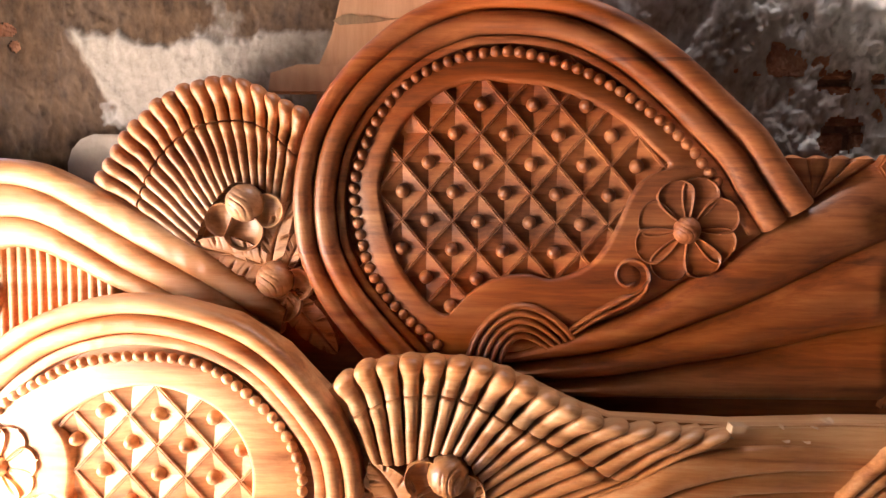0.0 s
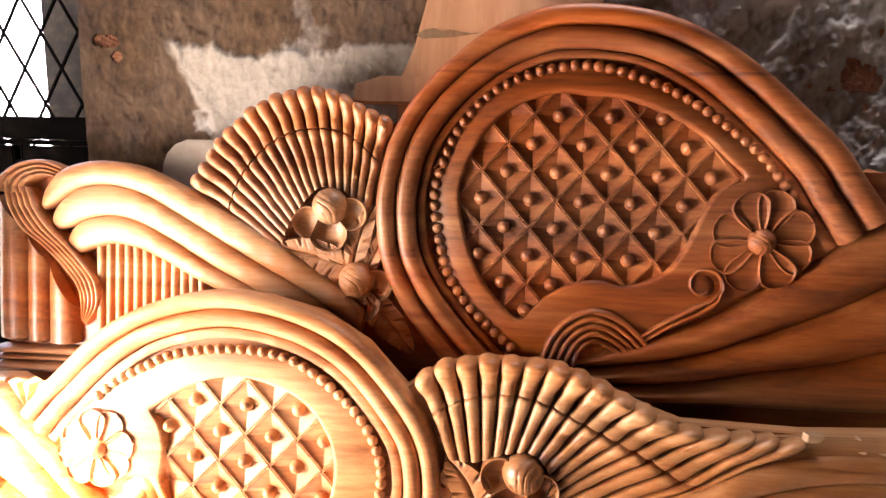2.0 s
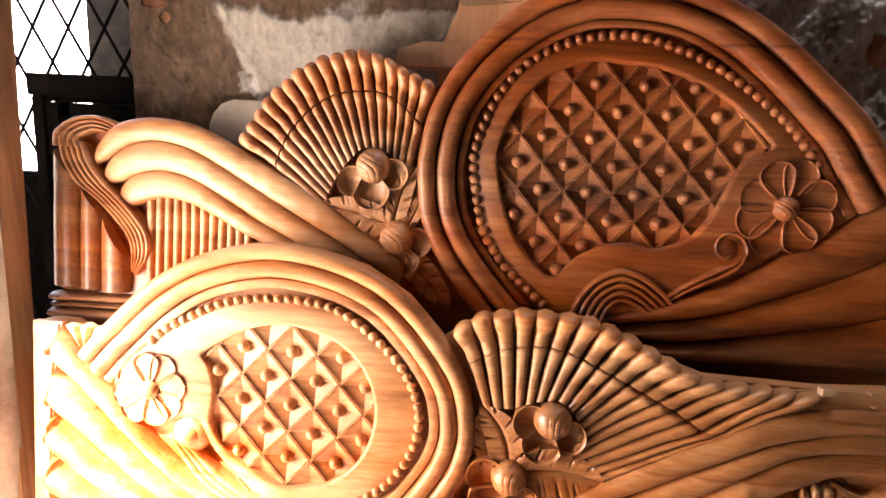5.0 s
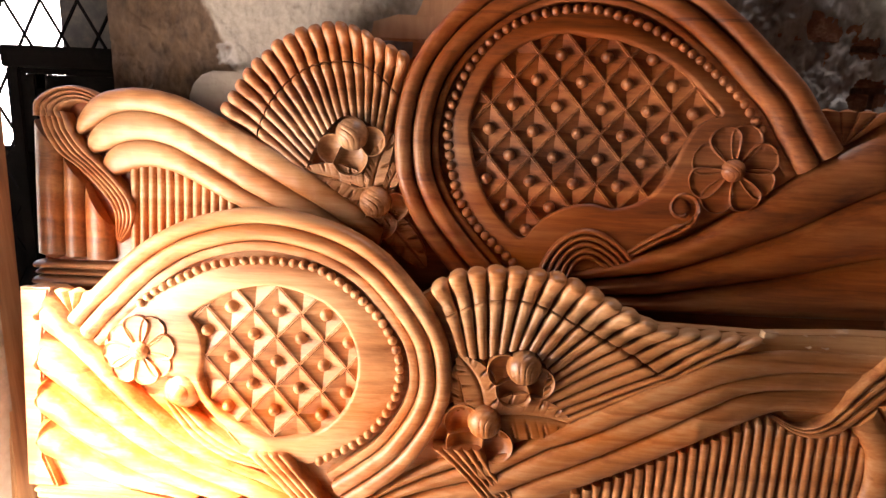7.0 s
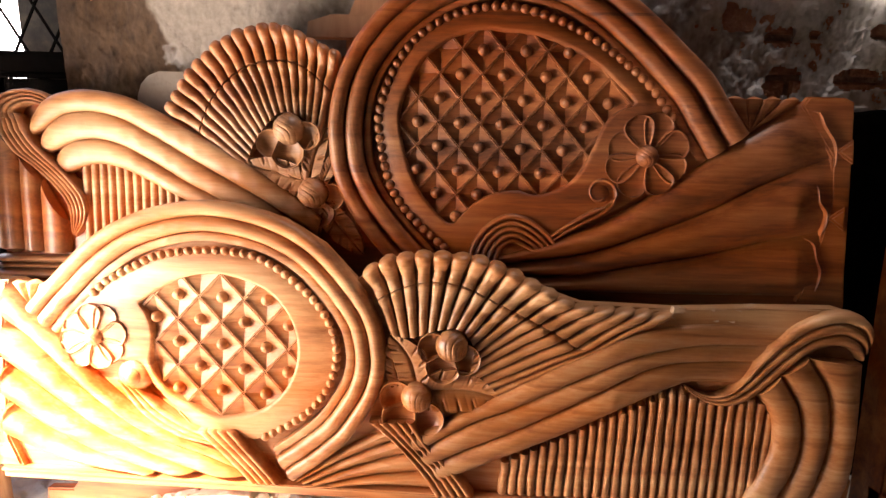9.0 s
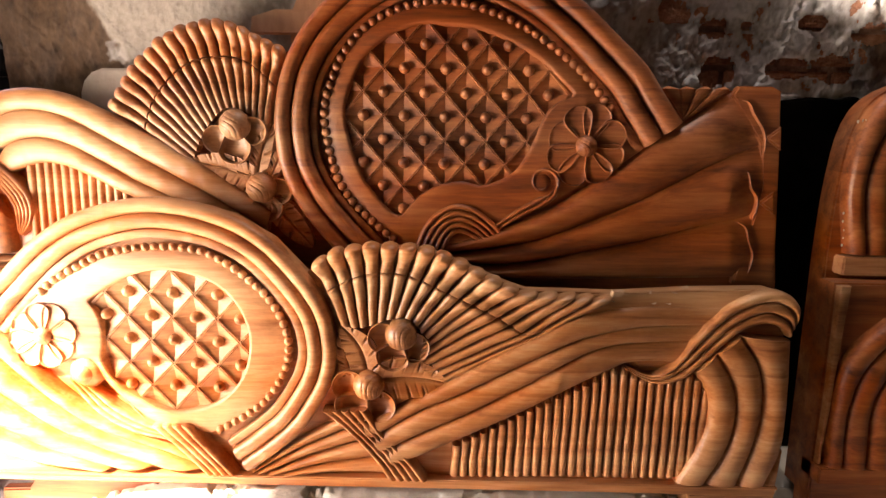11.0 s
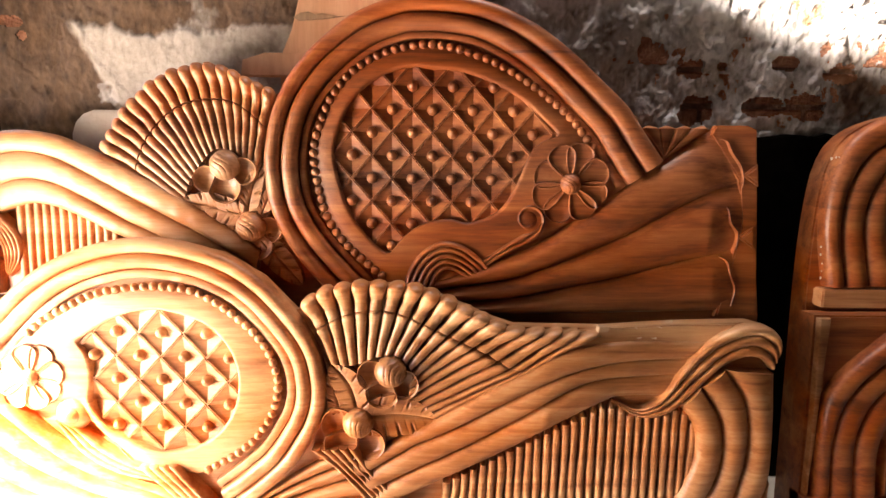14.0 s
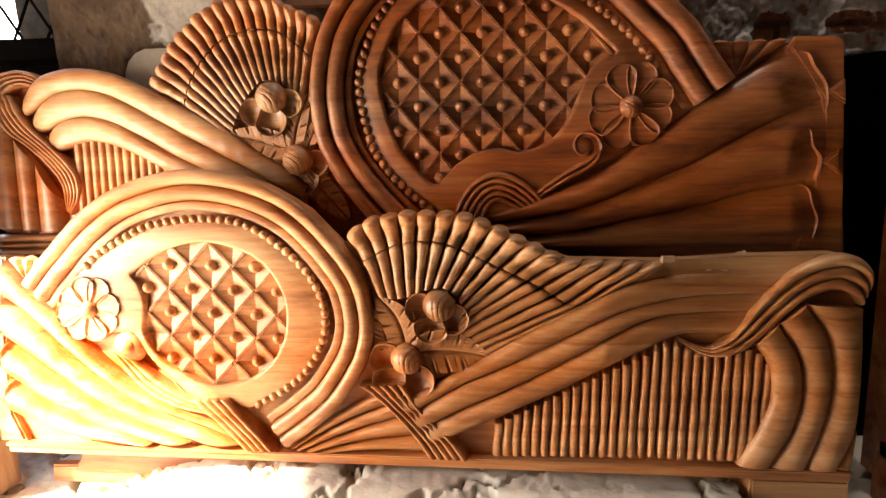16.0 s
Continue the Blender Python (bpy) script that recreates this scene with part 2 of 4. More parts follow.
PLEAT = [(0, 0), (0.03, 0.55), (0.1, 0.85), (0.25, 1), (0.45, 0.95), (0.65, 0.75), (0.85, 0.42), (1, 0.1)]


def loft(name, a, b, h, prof, parent, mat, base=-0.012, tip=(0, 0), label="", rough=0.0):
    """A carved strip between the curves a and b (alike in count), h high at its crest; tip: the share of its length that is rounded off at each end."""
    n, k = len(a), len(prof)
    s = np.linspace(0, 1, n)
    grow = np.ones(n)
    if tip[0]:
        q = np.clip(1 - s / tip[0], 0, 1)
        grow *= np.sqrt(np.clip(1 - q * q, 0.0, 1))
    if tip[1]:
        q = np.clip(1 - (1 - s) / tip[1], 0, 1)
        grow *= np.sqrt(np.clip(1 - q * q, 0.0, 1))
    h = np.broadcast_to(h, (n,))
    mid = (a + b) / 2
    verts, faces = [], []
    for i in range(n):
        g = 0.12 + 0.88 * grow[i]
        aa, bb = mid[i] + (a[i] - mid[i]) * g, mid[i] + (b[i] - mid[i]) * g
        wob = rough * noise.noise((i * 0.35, mid[i][0] * 20, mid[i][1] * 20)) if rough else 0
        verts.append((aa[0], -base, aa[1]))
        for u, v in prof:
            p = aa + (bb - aa) * u
            verts.append((p[0], -(base + 0.002 + (h[i] - base - 0.002) * v * (0.25 + 0.75 * grow[i]) + wob * v), p[1]))
        verts.append((bb[0], -base, bb[1]))
    k += 2
    for i in range(n - 1):
        for j in range(k - 1):
            faces.append((i * k + j, i * k + j + 1, (i + 1) * k + j + 1, (i + 1) * k + j))
    faces += [tuple(range(k - 1, -1, -1)), tuple((n - 1) * k + j for j in range(k))]
    me = mesh_of(name, verts, faces, mat)
    bm = bmesh.new()
    bm.from_mesh(me)
    bmesh.ops.recalc_face_normals(bm, faces=bm.faces)
    bm.to_mesh(me)
    bm.free()
    return part(name, me, parent, label)


def slab(name, outline, front, back, mat, parent=None, bevel=0.004):
    """A flat board cut to the outline (x, z), from y = front to y = back."""
    bm = bmesh.new()
    f = bm.faces.new([bm.verts.new((x, back, z)) for x, z in outline])
    r = bmesh.ops.extrude_face_region(bm, geom=[f])
    for v in r["geom"]:
        if isinstance(v, bmesh.types.BMVert):
            v.co.y = front
    bmesh.ops.recalc_face_normals(bm, faces=bm.faces)
    if bevel:
        bmesh.ops.bevel(bm, geom=[e for e in bm.edges if all(abs(v.co.y - front) < 1e-6 for v in e.verts)], offset=bevel, segments=2, affect="EDGES")
    bmesh.ops.triangulate(bm, faces=[q for q in bm.faces if len(q.verts) > 4])
    me = bpy.data.meshes.new(name)
    bm.to_mesh(me)
    bm.free()
    me.materials.append(mat)
    me.polygons.foreach_set("use_smooth", [True] * len(me.polygons))
    me.set_sharp_from_angle(angle=radians(35))
    return part(name, me, parent) if parent else new(name, me)


def box(name, lo, hi, mat, parent=None, bevel=0.003, m=None):
    bm = bmesh.new()
    bmesh.ops.create_cube(bm, size=1)
    for v in bm.verts:
        v.co = Vector([(lo[i] + hi[i]) / 2 + v.co[i] * (hi[i] - lo[i]) for i in range(3)])
    if bevel:
        bmesh.ops.bevel(bm, geom=bm.edges[:], offset=bevel, segments=2, affect="EDGES")
    me = bpy.data.meshes.new(name)
    bm.to_mesh(me)
    bm.free()
    me.materials.append(mat)
    ob = new(name, me)
    if parent:
        ob.parent = parent
    if m is not None:
        ob.matrix_basis = m
    return ob


def dome(name, rx, rz, ry, mat, n=14, k=6, groove=0.0):
    """A half-round knob, rx by rz across, ry high."""
    verts, faces = [], []
    for j in range(k):
        a = math.pi / 2 * j / k
        for i in range(n):
            t = 2 * math.pi * i / n
            q = 1 - groove * (i % 2)
            verts.append((rx * math.cos(t) * math.cos(a) * q, -ry * math.sin(a), rz * math.sin(t) * math.cos(a) * q))
    verts.append((0, -ry, 0))
    for j in range(k - 1):
        for i in range(n):
            faces.append((j * n + i, j * n + (i + 1) % n, (j + 1) * n + (i + 1) % n, (j + 1) * n + i))
    for i in range(n):
        faces.append(((k - 1) * n + i, (k - 1) * n + (i + 1) % n, k * n))
    return mesh_of(name, verts, faces, mat, 60)


def fan(parent, mat, inner, mid, tips, count, h):
    """Two rings of fluted ribs that spread from inner over mid to tips."""
    ci, cm, ct = (spline(c, 200) for c in (inner, mid, tips))
    for i in range(count):
        s0, s1 = (i + 0.02) / count, (i + 0.98) / count
        jig, cut = random.uniform(-0.035, 0.03), random.uniform(-0.04, 0.04)
        for lo, hi, tip, name in ((ci, cm, (0.0, 0.21), "inner_rib"), (cm, ct, (0.0, 0.22), "outer_rib")):
            n = 26
            u = (np.linspace(0.006, 0.998 + jig, n) if name == "outer_rib" else np.r_[np.linspace(0, 0.92, n - 4), 0.955, 0.978, 0.989, 0.993])[:, None]
            a = at(lo, s0) + (at(hi, s0) - at(lo, s0)) * u
            b = at(lo, s1) + (at(hi, s1) - at(lo, s1)) * u
            w = np.hypot(*(a - b).T)
            k = np.linspace(0, 1, n)
            bulb, waist = np.clip((k - 0.42) / 0.34, 0, 1), np.exp(-((k - 0.3) / 0.17) ** 2)
            if name == "outer_rib":
                swell = 0.9 + 0.1 * bulb * bulb * (3 - 2 * bulb) - (0.13 + cut) * waist
                lift = 0.0005 + 0.0075 * bulb * bulb * (3 - 2 * bulb) - 0.0025 * waist
            else:
                neck = np.exp(-((k - 0.58) / 0.2) ** 2)
                swell = 0.95 - (0.14 + cut) * neck
                lift = 0.002 - 0.003 * neck + 0.0025 * np.clip((k - 0.75) / 0.15, 0, 1)
            m = (a + b) / 2
            a, b = m + (a - m) * swell[:, None], m + (b - m) * swell[:, None]
            loft(name, a, b, np.minimum(h, 0.004 + 0.42 * w) + lift, CLUB, parent, mat, tip=tip, rough=0.0016)


def cell_mesh(name, hw, hh, depth, mat):
    """One sunk diamond with a raised lip."""
    verts, faces = [], []
    for q, h in ((1.0, -0.002), (0.98, 0.0022), (0.93, 0.0022), (0.89, -0.0012), (0.12, -depth)):
        verts += [(hw * q, -h, 0), (0, -h, hh * q), (-hw * q, -h, 0), (0, -h, -hh * q)]
    for j in range(4):
        for i in range(4):
            faces.append((j * 4 + i, j * 4 + (i + 1) % 4, j * 4 + 4 + (i + 1) % 4, j * 4 + 4 + i))
    faces.append((16, 17, 18, 19))
    return mesh_of(name, verts, faces, mat, 5)


def inside(p, poly):
    x, z = p
    hit = False
    for (x0, z0), (x1, z1) in zip(poly, np.roll(poly, -1, axis=0)):
        if (z0 > z) != (z1 > z) and x < (x1 - x0) * (z - z0) / (z1 - z0) + x0:
            hit = not hit
    return hit


def ray_out(c, ang, poly):
    """Distance from c along ang to the farthest crossing with the closed poly."""
    d = np.array([math.cos(ang), math.sin(ang)])
    best = 0
    for p, q in zip(poly, np.roll(poly, -1, axis=0)):
        e = q - p
        den = d[0] * e[1] - d[1] * e[0]
        if abs(den) < 1e-12:
            continue
        w = p - c
        s, u = (w[0] * e[1] - w[1] * e[0]) / den, (w[0] * d[1] - w[1] * d[0]) / den
        if s > 0 and 0 <= u <= 1:
            best = max(best, s)
    return best


def lattice_field(parent, outline, knob, e1, e2, depth, rim, centre, top):
    """The sunk field of diamonds with a knob in each, and the raised rim round it up to the closed curve rim."""
    fo = spline(outline, 240, True)
    hw, hh = (e1[0] + e2[0]) / 2, (e1[1] - e2[1]) / 2
    mat = wood_of(parent)
    cell, kn = cell_mesh("diamond", hw, hh, depth, mat), dome("knob", 0.0112, 0.0112, 0.0145, mat, 16, 6)
    grow = np.array(centre) + (fo - centre) * 1.22
    small = np.array(centre) + (fo - centre) * 0.97
    for i in range(-8, 9):
        for j in range(-8, 9):
            p = np.array(knob) + i * np.array(e1) + j * np.array(e2)
            if inside(p, grow):
                d = part("diamond", cell, parent, m=pose(p[0], -0.003, p[1]))
                if inside(p, small):
                    part("knob", kn, d, m=pose(0, depth * 0.75, 0))
    ring, n = [], 220
    ri = spline(rim, 300, True)
    verts, faces = [], []
    for i in range(n):
        a = 2 * math.pi * i / n
        d = np.array([math.cos(a), math.sin(a)])
        r0, r1 = ray_out(np.array(centre), a, fo), ray_out(np.array(centre), a, ri)
        r1 = max(r1, r0 + 0.012)
        for r, h in ((r0, -0.012), (r0 + 0.001, top), (r0 + 0.004, top + 0.0035), (r0 + 0.008, top + 0.004), (r0 + (r1 - r0) * 0.6 + 0.003, top + 0.0004), (r1, top - 0.005), (r1, -0.012)):
            p = np.array(centre) + d * r
            verts.append((p[0], -h, p[1]))
    for i in range(n):
        for j in range(6):
            faces.append((i * 7 + j, i * 7 + j + 1, (i + 1) % n * 7 + j + 1, (i + 1) % n * 7 + j))
    return part("rim", mesh_of("rim", verts, faces, mat, 50), parent)


def bead_row(parent, pts, step, r, h):
    c = spline(pts, 600)
    length = np.hypot(*np.diff(c, axis=0).T).sum()
    me = dome("bead", r * 0.97, r * 0.97, r * 0.95, wood_of(parent), 12, 5)
    for i in range(int(length / step) + 1):
        p = at(c, i * step / length)
        q = 1 + 0.12 * (random.random() - 0.5)
        part("bead", me, parent, m=pose(p[0], -h, p[1], 0, random.uniform(0, 360), 0) @ Matrix.Diagonal((q, 1, 1 / q, 1)))


def above(c, line):
    """The stretch of curve c that lies over the line, resampled to the same count."""
    l = np.array(line)
    ok = c[:, 1] > np.interp(c[:, 0], l[:, 0], l[:, 1], -9, -9) + 0.001
    i = j = len(c) // 2
    while i > 0 and ok[i - 1]:
        i -= 1
    while j < len(c) - 1 and ok[j + 1]:
        j += 1
    return spline(c[i:j + 1:1], len(c))


def oval(parent, outer, line, widths, tops, names):
    """Concentric rolls inside the outer curve, cut off at the line; widths and crest heights from the outside in."""
    c = spline(outer, 160)
    done = np.zeros(160)
    for w, h, (name, prof) in zip(widths, tops, names):
        w = np.interp(np.linspace(0, 1, 160), np.linspace(0, 1, len(w)), w) if isinstance(w, tuple) else np.full(160, w)
        loft(name, above(offset(c, done + 0.0003), line), above(offset(c, done + w - 0.0003), line), h, prof, parent, wood_of(parent), rough=0.0015)
        done = done + w


def strips(parent, name, curves, h, prof=SOFT, n=60, tip=(0, 0), fade=0.0, steep=0.55, least=0.35):
    cs = [spline(c, n) for c in curves]
    s = np.linspace(0, 1, n)
    low = np.clip((1 - s) / fade, least, 1) if fade else 1.0
    for a, b in zip(cs, cs[1:]):
        w = np.hypot(*(a - b).T)
        loft(name, a, b, np.minimum(h, 0.003 + w * steep) * low, prof, parent, wood_of(parent, name), tip=tip, rough=0.0016)


def cords(parent, name, a, b, count, h, n=50, tip=(0.05, 0.05)):
    """A strand of cords side by side between the curves a and b."""
    a, b = spline(a, n), spline(b, n)
    strips(parent, name, [a + (b - a) * k / count for k in range(count + 1)], h, RIB, n, tip, steep=1.3)


def petal(parent, name, root, ang, length, width, h):
    """A broad round petal with a thin raised lip."""
    d, q = np.array([math.cos(ang), math.sin(ang)]), np.array([-math.sin(ang), math.cos(ang)])
    s = np.linspace(0, 1, 22)
    half = width / 2 * (0.3 + 0.7 * np.sin(np.clip(s / 0.75, 0, 1) * math.pi / 2)) * np.sqrt(np.clip(1 - np.clip((s - 0.64) / 0.36, 0, 1) ** 2, 0.004, 1))
    mid = np.array(root) + d * (s * length)[:, None]
    lip = [(0, 0.5), (0.015, 0.9), (0.05, 1), (0.085, 0.96), (0.12, 0.88), (0.3, 0.84), (0.5, 0.86), (0.7, 0.84), (0.88, 0.88), (0.915, 0.96), (0.95, 1), (0.985, 0.9), (1, 0.5)]
    return loft(name, mid + q * half[:, None], mid - q * half[:, None], h, lip, parent, wood_of(parent))


def bowls(parent, cups):
    """Hollow cup petals with thin lips, which meet where two of them touch."""
    n, prof = 40, ((1.0, -12), (1.02, 0.86), (0.99, 1), (0.94, 0.95), (0.86, 0.55), (0.55, 0.15), (0.02, 0.05))
    for x, z, r, h in cups:
        verts, faces = [], []
        for q, y in prof:
            for i in range(n):
                a = 2 * math.pi * i / n
                p = np.array((r * q * math.cos(a), r * q * math.sin(a)))
                for x2, z2, r2, h2 in cups:
                    e = np.array((x2 - x, z2 - z))
                    far = np.hypot(*e)
                    if far > 1e-6:
                        over = p @ e / far - (far * far + r * r - r2 * r2) / (2 * far)
                        if over > 0:
                            p = p - e / far * over
                verts.append((x + p[0], -(y * h if y > -1 else -0.012), z + p[1]))
        k = len(prof)
        for j in range(k - 1):
            for i in range(n):
                faces.append((j * n + i, j * n + (i + 1) % n, (j + 1) * n + (i + 1) % n, (j + 1) * n + i))
        faces.append(tuple((k - 1) * n + i for i in range(n)))
        part("cup_petal", mesh_of("cup_petal", verts, faces, wood_of(parent, "cup"), 50), parent)


def bud(parent, x, z, r, base, turn=0.0, mat=None):
    """A round bud with swirling chisel cuts."""
    n, k, verts, faces = 64, 28, [], []
    for j in range(k + 1):
        a = math.pi / 2 * (1.15 * j / k - 0.15)
        for i in range(n):
            t = 2 * math.pi * i / n
            px, pz, py = math.cos(t) * math.cos(a), math.sin(t) * math.cos(a), math.sin(a)
            u = px * math.cos(turn) + pz * math.sin(turn)
            v = -px * math.sin(turn) + pz * math.cos(turn)
            w = u + 0.5 * v * v + 0.25 * math.sin(2.2 * v)
            cut = 0.06 * max(0, math.cos(w * 17)) ** 6 * (1 if -0.75 < u < 0.45 else 0.15)
            verts.append((x + r * px * (1 - cut), -(base + r * py * (1 - cut)), z + r * pz * (1 - cut)))
    for j in range(k):
        for i in range(n):
            faces.append((j * n + i, j * n + (i + 1) % n, (j + 1) * n + (i + 1) % n, (j + 1) * n + i))
    return part("bud", mesh_of("bud", verts, faces, mat or wood_of(parent, "bud"), 80), parent)


def leaf(parent, root, tip_at, width, lobes, h, bend=0.0):
    """A carved leaf: a smooth blade with a sunk midrib and slanting chisel cuts in from its notched edges."""
    root, tip_at = np.array(root), np.array(tip_at)
    d = tip_at - root
    q = np.array([-d[1], d[0]]) / np.hypot(*d)
    n, k, verts, faces = 90, 25, [], []
    for i in range(n):
        s = i / (n - 1)
        mid = root + d * s + q * bend * math.sin(math.pi * s)
        for j in range(k):
            u = 2 * j / (k - 1) - 1
            side = 0.35 if u > 0 else 0.0
            phase = (s * lobes + side - 0.45 * abs(u)) % 1.0
            notch = max(0, 1 - abs(phase - 0.1) / 0.1)
            edge = (s * lobes + side - 0.45) % 1.0
            half = width / 2 * max(0.03, math.sin(math.pi * min(1, 0.22 + 0.78 * s)) ** 0.6) * (0.95 + 0.06 * edge)
            p = mid + q * half * u
            y = h * (0.62 + 0.38 * abs(u) ** 0.8) * (1 - 0.25 * s) - 0.006 * notch * min(1, max(0, abs(u) - 0.3) / 0.3) - 0.004 * math.exp(-(u / 0.07) ** 2)
            y -= 0.0012 * max(0, math.cos(2 * math.pi * (1.5 * s * lobes - 0.8 * abs(u) + side))) ** 10 * min(1, abs(u) / 0.25)
            if abs(u) > 0.99:
                y = -0.012
            verts.append((p[0], -y, p[1]))
    for i in range(n - 1):
        for j in range(k - 1):
            faces.append((i * k + j, i * k + j + 1, (i + 1) * k + j + 1, (i + 1) * k + j))
    return part("leaf", mesh_of("leaf", verts, faces, wood_of(parent, "leaf"), 50), parent)


def flower(parent, x, z, r, count, start, squash=1.0):
    part("flower_ground", dome("flower_ground", r * 0.86, r * 0.86, 0.004, wood_of(parent), 32, 3), parent, m=pose(x, -0.0075, z))
    for i in range(count):
        a = start + 2 * math.pi * i / count + 0.08 * math.sin(i * 2.3)
        petal(parent, "petal", (x + 0.2 * r * math.cos(a), z + 0.2 * r * math.sin(a)), a, 0.8 * r * (1 + 0.06 * math.sin(i * 1.7)), r * 0.78, 0.0155 - 0.0015 * (i % 2))
    bud(parent, x, z, r * 0.27, 0.008, 0.4, wood_of(parent))


def scroll(parent, x, z, r, turns, start, width, h, sign=1):
    """A spiral roll, and the boss that it winds round."""
    n = 70
    t = np.linspace(0, 1, n)
    a = start + sign * turns * 2 * math.pi * t
    rad = r * (1 - 0.62 * t)
    c = np.c_[x + rad * np.cos(a), z + rad * np.sin(a)]
    e = np.c_[x + (rad - width * (1 - 0.3 * t)) * np.cos(a), z + (rad - width * (1 - 0.3 * t)) * np.sin(a)]
    loft("scroll", c, e, h, ROUND, parent, wood_of(parent), tip=(0, 0.1))


def wood_of(parent, name=""):
    golden = name.split("_")[0] in ("strand", "curl", "cup", "leaf", "bud")
    if name.startswith("wave"):
        return TEAK
    if name in ("cup", "bud", "leaf"):
        return BROWN_TEAK if parent.name.startswith("head") else TEAK
    return (BROWN_TEAK if golden else RED_TEAK) if parent.name.startswith(("head", "arched")) else TEAK


def board(name, label):
    e = new(name)
    e.matrix_world = BOARD
    return tagged(e, label, "bed board")

# ---- room ----
def structure(ob, label, category):
    return tagged(ob, label, category, kind="structure")


WALL = pose(-0.75, 0.131, 0, 0, 0, 2.05)  # the back wall's face: x along it, y into it


def plaster_sheet(name, x0, x1, z0, z1, step, parent):
    """Flaking plaster: a thick skin with smooth and rough coats, and holes where the bricks show."""
    nx, nz = int((x1 - x0) / step) + 1, int((z1 - z0) / step) + 1
    verts, kind, hole = [], [], []
    for j in range(nz):
        for i in range(nx):
            x, z = x0 + i * step, z0 + j * step
            n1 = noise.fractal((x * 7, z * 7, 1.3), 0.9, 2.1, 5)
            n2 = noise.fractal((x * 40, z * 26, 4.2), 0.8, 2.2, 4)
            n3 = noise.noise((x * 3.1, z * 3.1, 7.7))
            wob = 0.02 * n1 + 0.006 * n2
            cream = min(1, max(0, (x - 0.05 - 0.5 * max(0, 1.07 - z) - 1.6 * wob) / 0.02)) * min(1, max(0, (1.062 + 1.2 * wob - z) / 0.012)) * min(1, max(0, (0.62 + 8 * wob - x) / 0.25))
            coat = 1.0 if n1 + 0.35 * n3 > 0.12 else 0.0
            rough = 1.0 - 0.6 * cream
            n4 = noise.fractal((x * 110, z * 75, 9.1), 0.7, 2.1, 3)
            east = min(1, max(0, (x - 0.9) / 0.3))
            flake = math.floor(2.6 * (n1 + 0.5 * n2)) / 2.6
            h = 0.0018 * n1 * rough + 0.001 * n2 * rough + 0.0008 * n4 * rough + 0.005 * cream + (0.0015 + 0.0022 * east) * flake + (0.002 + 0.0025 * east) * coat + 0.0006 * east * n4
            gone = 0.0
            for cx, cz, rx, rz in BARE:
                gone = max(gone, 1 - (abs((x - cx) / rx) ** 2.4 + abs((z - cz) / rz) ** 2.4) + 1.1 * n1 + 0.55 * n2)
            hole.append(gone > 0.3)
            verts.append((x, -0.0125 - h, z))
            # third value: random stain, plus more at the left end where shade falls
            kind.append((cream, min(1, max(0, 0.5 + 0.6 * n1 + 0.3 * n2 + 0.25 * n4 + 0.2 * east)), min(1, max(0, 0.5 + 1.1 * n3 + 0.4 * n1 + 0.1 * n2 + 1.5 * max(0, 1 - max(0, x - 0.03 + 0.2 * n1) / 0.19))), 1))
    faces = []
    for j in range(nz - 1):
        for i in range(nx - 1):
            q = (j * nx + i, j * nx + i + 1, (j + 1) * nx + i + 1, (j + 1) * nx + i)
            if not any(hole[k] for k in q):
                faces.append(q)
    edge = {}
    for f in faces:
        for a, b in zip(f, f[1:] + f[:1]):
            edge[(a, b)] = edge.get((b, a), None) is None
            if (b, a) in edge:
                edge[(b, a)] = edge[(a, b)] = False
    back = {}
    for (a, b), rim in list(edge.items()):
        if rim:
            for v in (a, b):
                if v not in back:
                    back[v] = len(verts)
                    verts.append((verts[v][0], 0.002, verts[v][2]))
                    kind.append(kind[v])
            faces.append((b, a, back[a], back[b]))
    me = mesh_of(name, verts, faces, FLAKING, 60)
    layer = me.color_attributes.new("coat", "FLOAT_COLOR", "POINT")
    layer.data.foreach_set("color", [c for q in kind for c in q])
    ob = part(name, me, parent)
    return ob


# places where the plaster has fallen, along the wall and up it: centre and half size
BARE = [(1.385, 0.987, 0.04, 0.022), (1.41, 0.9, 0.045, 0.034), (1.555, 0.908, 0.05, 0.02), (1.655, 0.908, 0.06, 0.032), (1.73, 0.98, 0.05, 0.025), (1.46, 0.99, 0.02, 0.012),
        (1.86, 0.95, 0.05, 0.02), (1.6, 1.0, 0.035, 0.015), (-0.045, 1.062, 0.03, 0.012), (-0.02, 1.03, 0.024, 0.016), (-0.012, 1.045, 0.012, 0.02)]


def quad_wall(name, x0, x1, z0, z1, mat, m=WALL, thick=0.2):
    ob = box(name, (x0, 0, z0), (x1, thick, z1), mat, bevel=0)
    ob.matrix_world = m
    return ob


structure(quad_wall("wall_back", -0.1, 3.4, -0.05, 2.5, MORTAR), "old brick wall with flaking grey plaster", "wall")
back_wall = bpy.data.objects["wall_back"]
plaster_sheet("plaster", -0.098, 2.2, 0.72, 1.3, 0.003, back_wall)
# near-black sheet that stands in for the deep shade between the boards
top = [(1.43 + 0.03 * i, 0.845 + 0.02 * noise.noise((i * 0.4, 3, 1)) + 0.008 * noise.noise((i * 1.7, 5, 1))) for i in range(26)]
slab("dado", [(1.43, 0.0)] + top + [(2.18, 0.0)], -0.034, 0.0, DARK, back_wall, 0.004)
structure(quad_wall("wall_back_top", -0.45, -0.13, 2.2, 2.5, PLASTER), "plastered wall above the grille window", "wall")
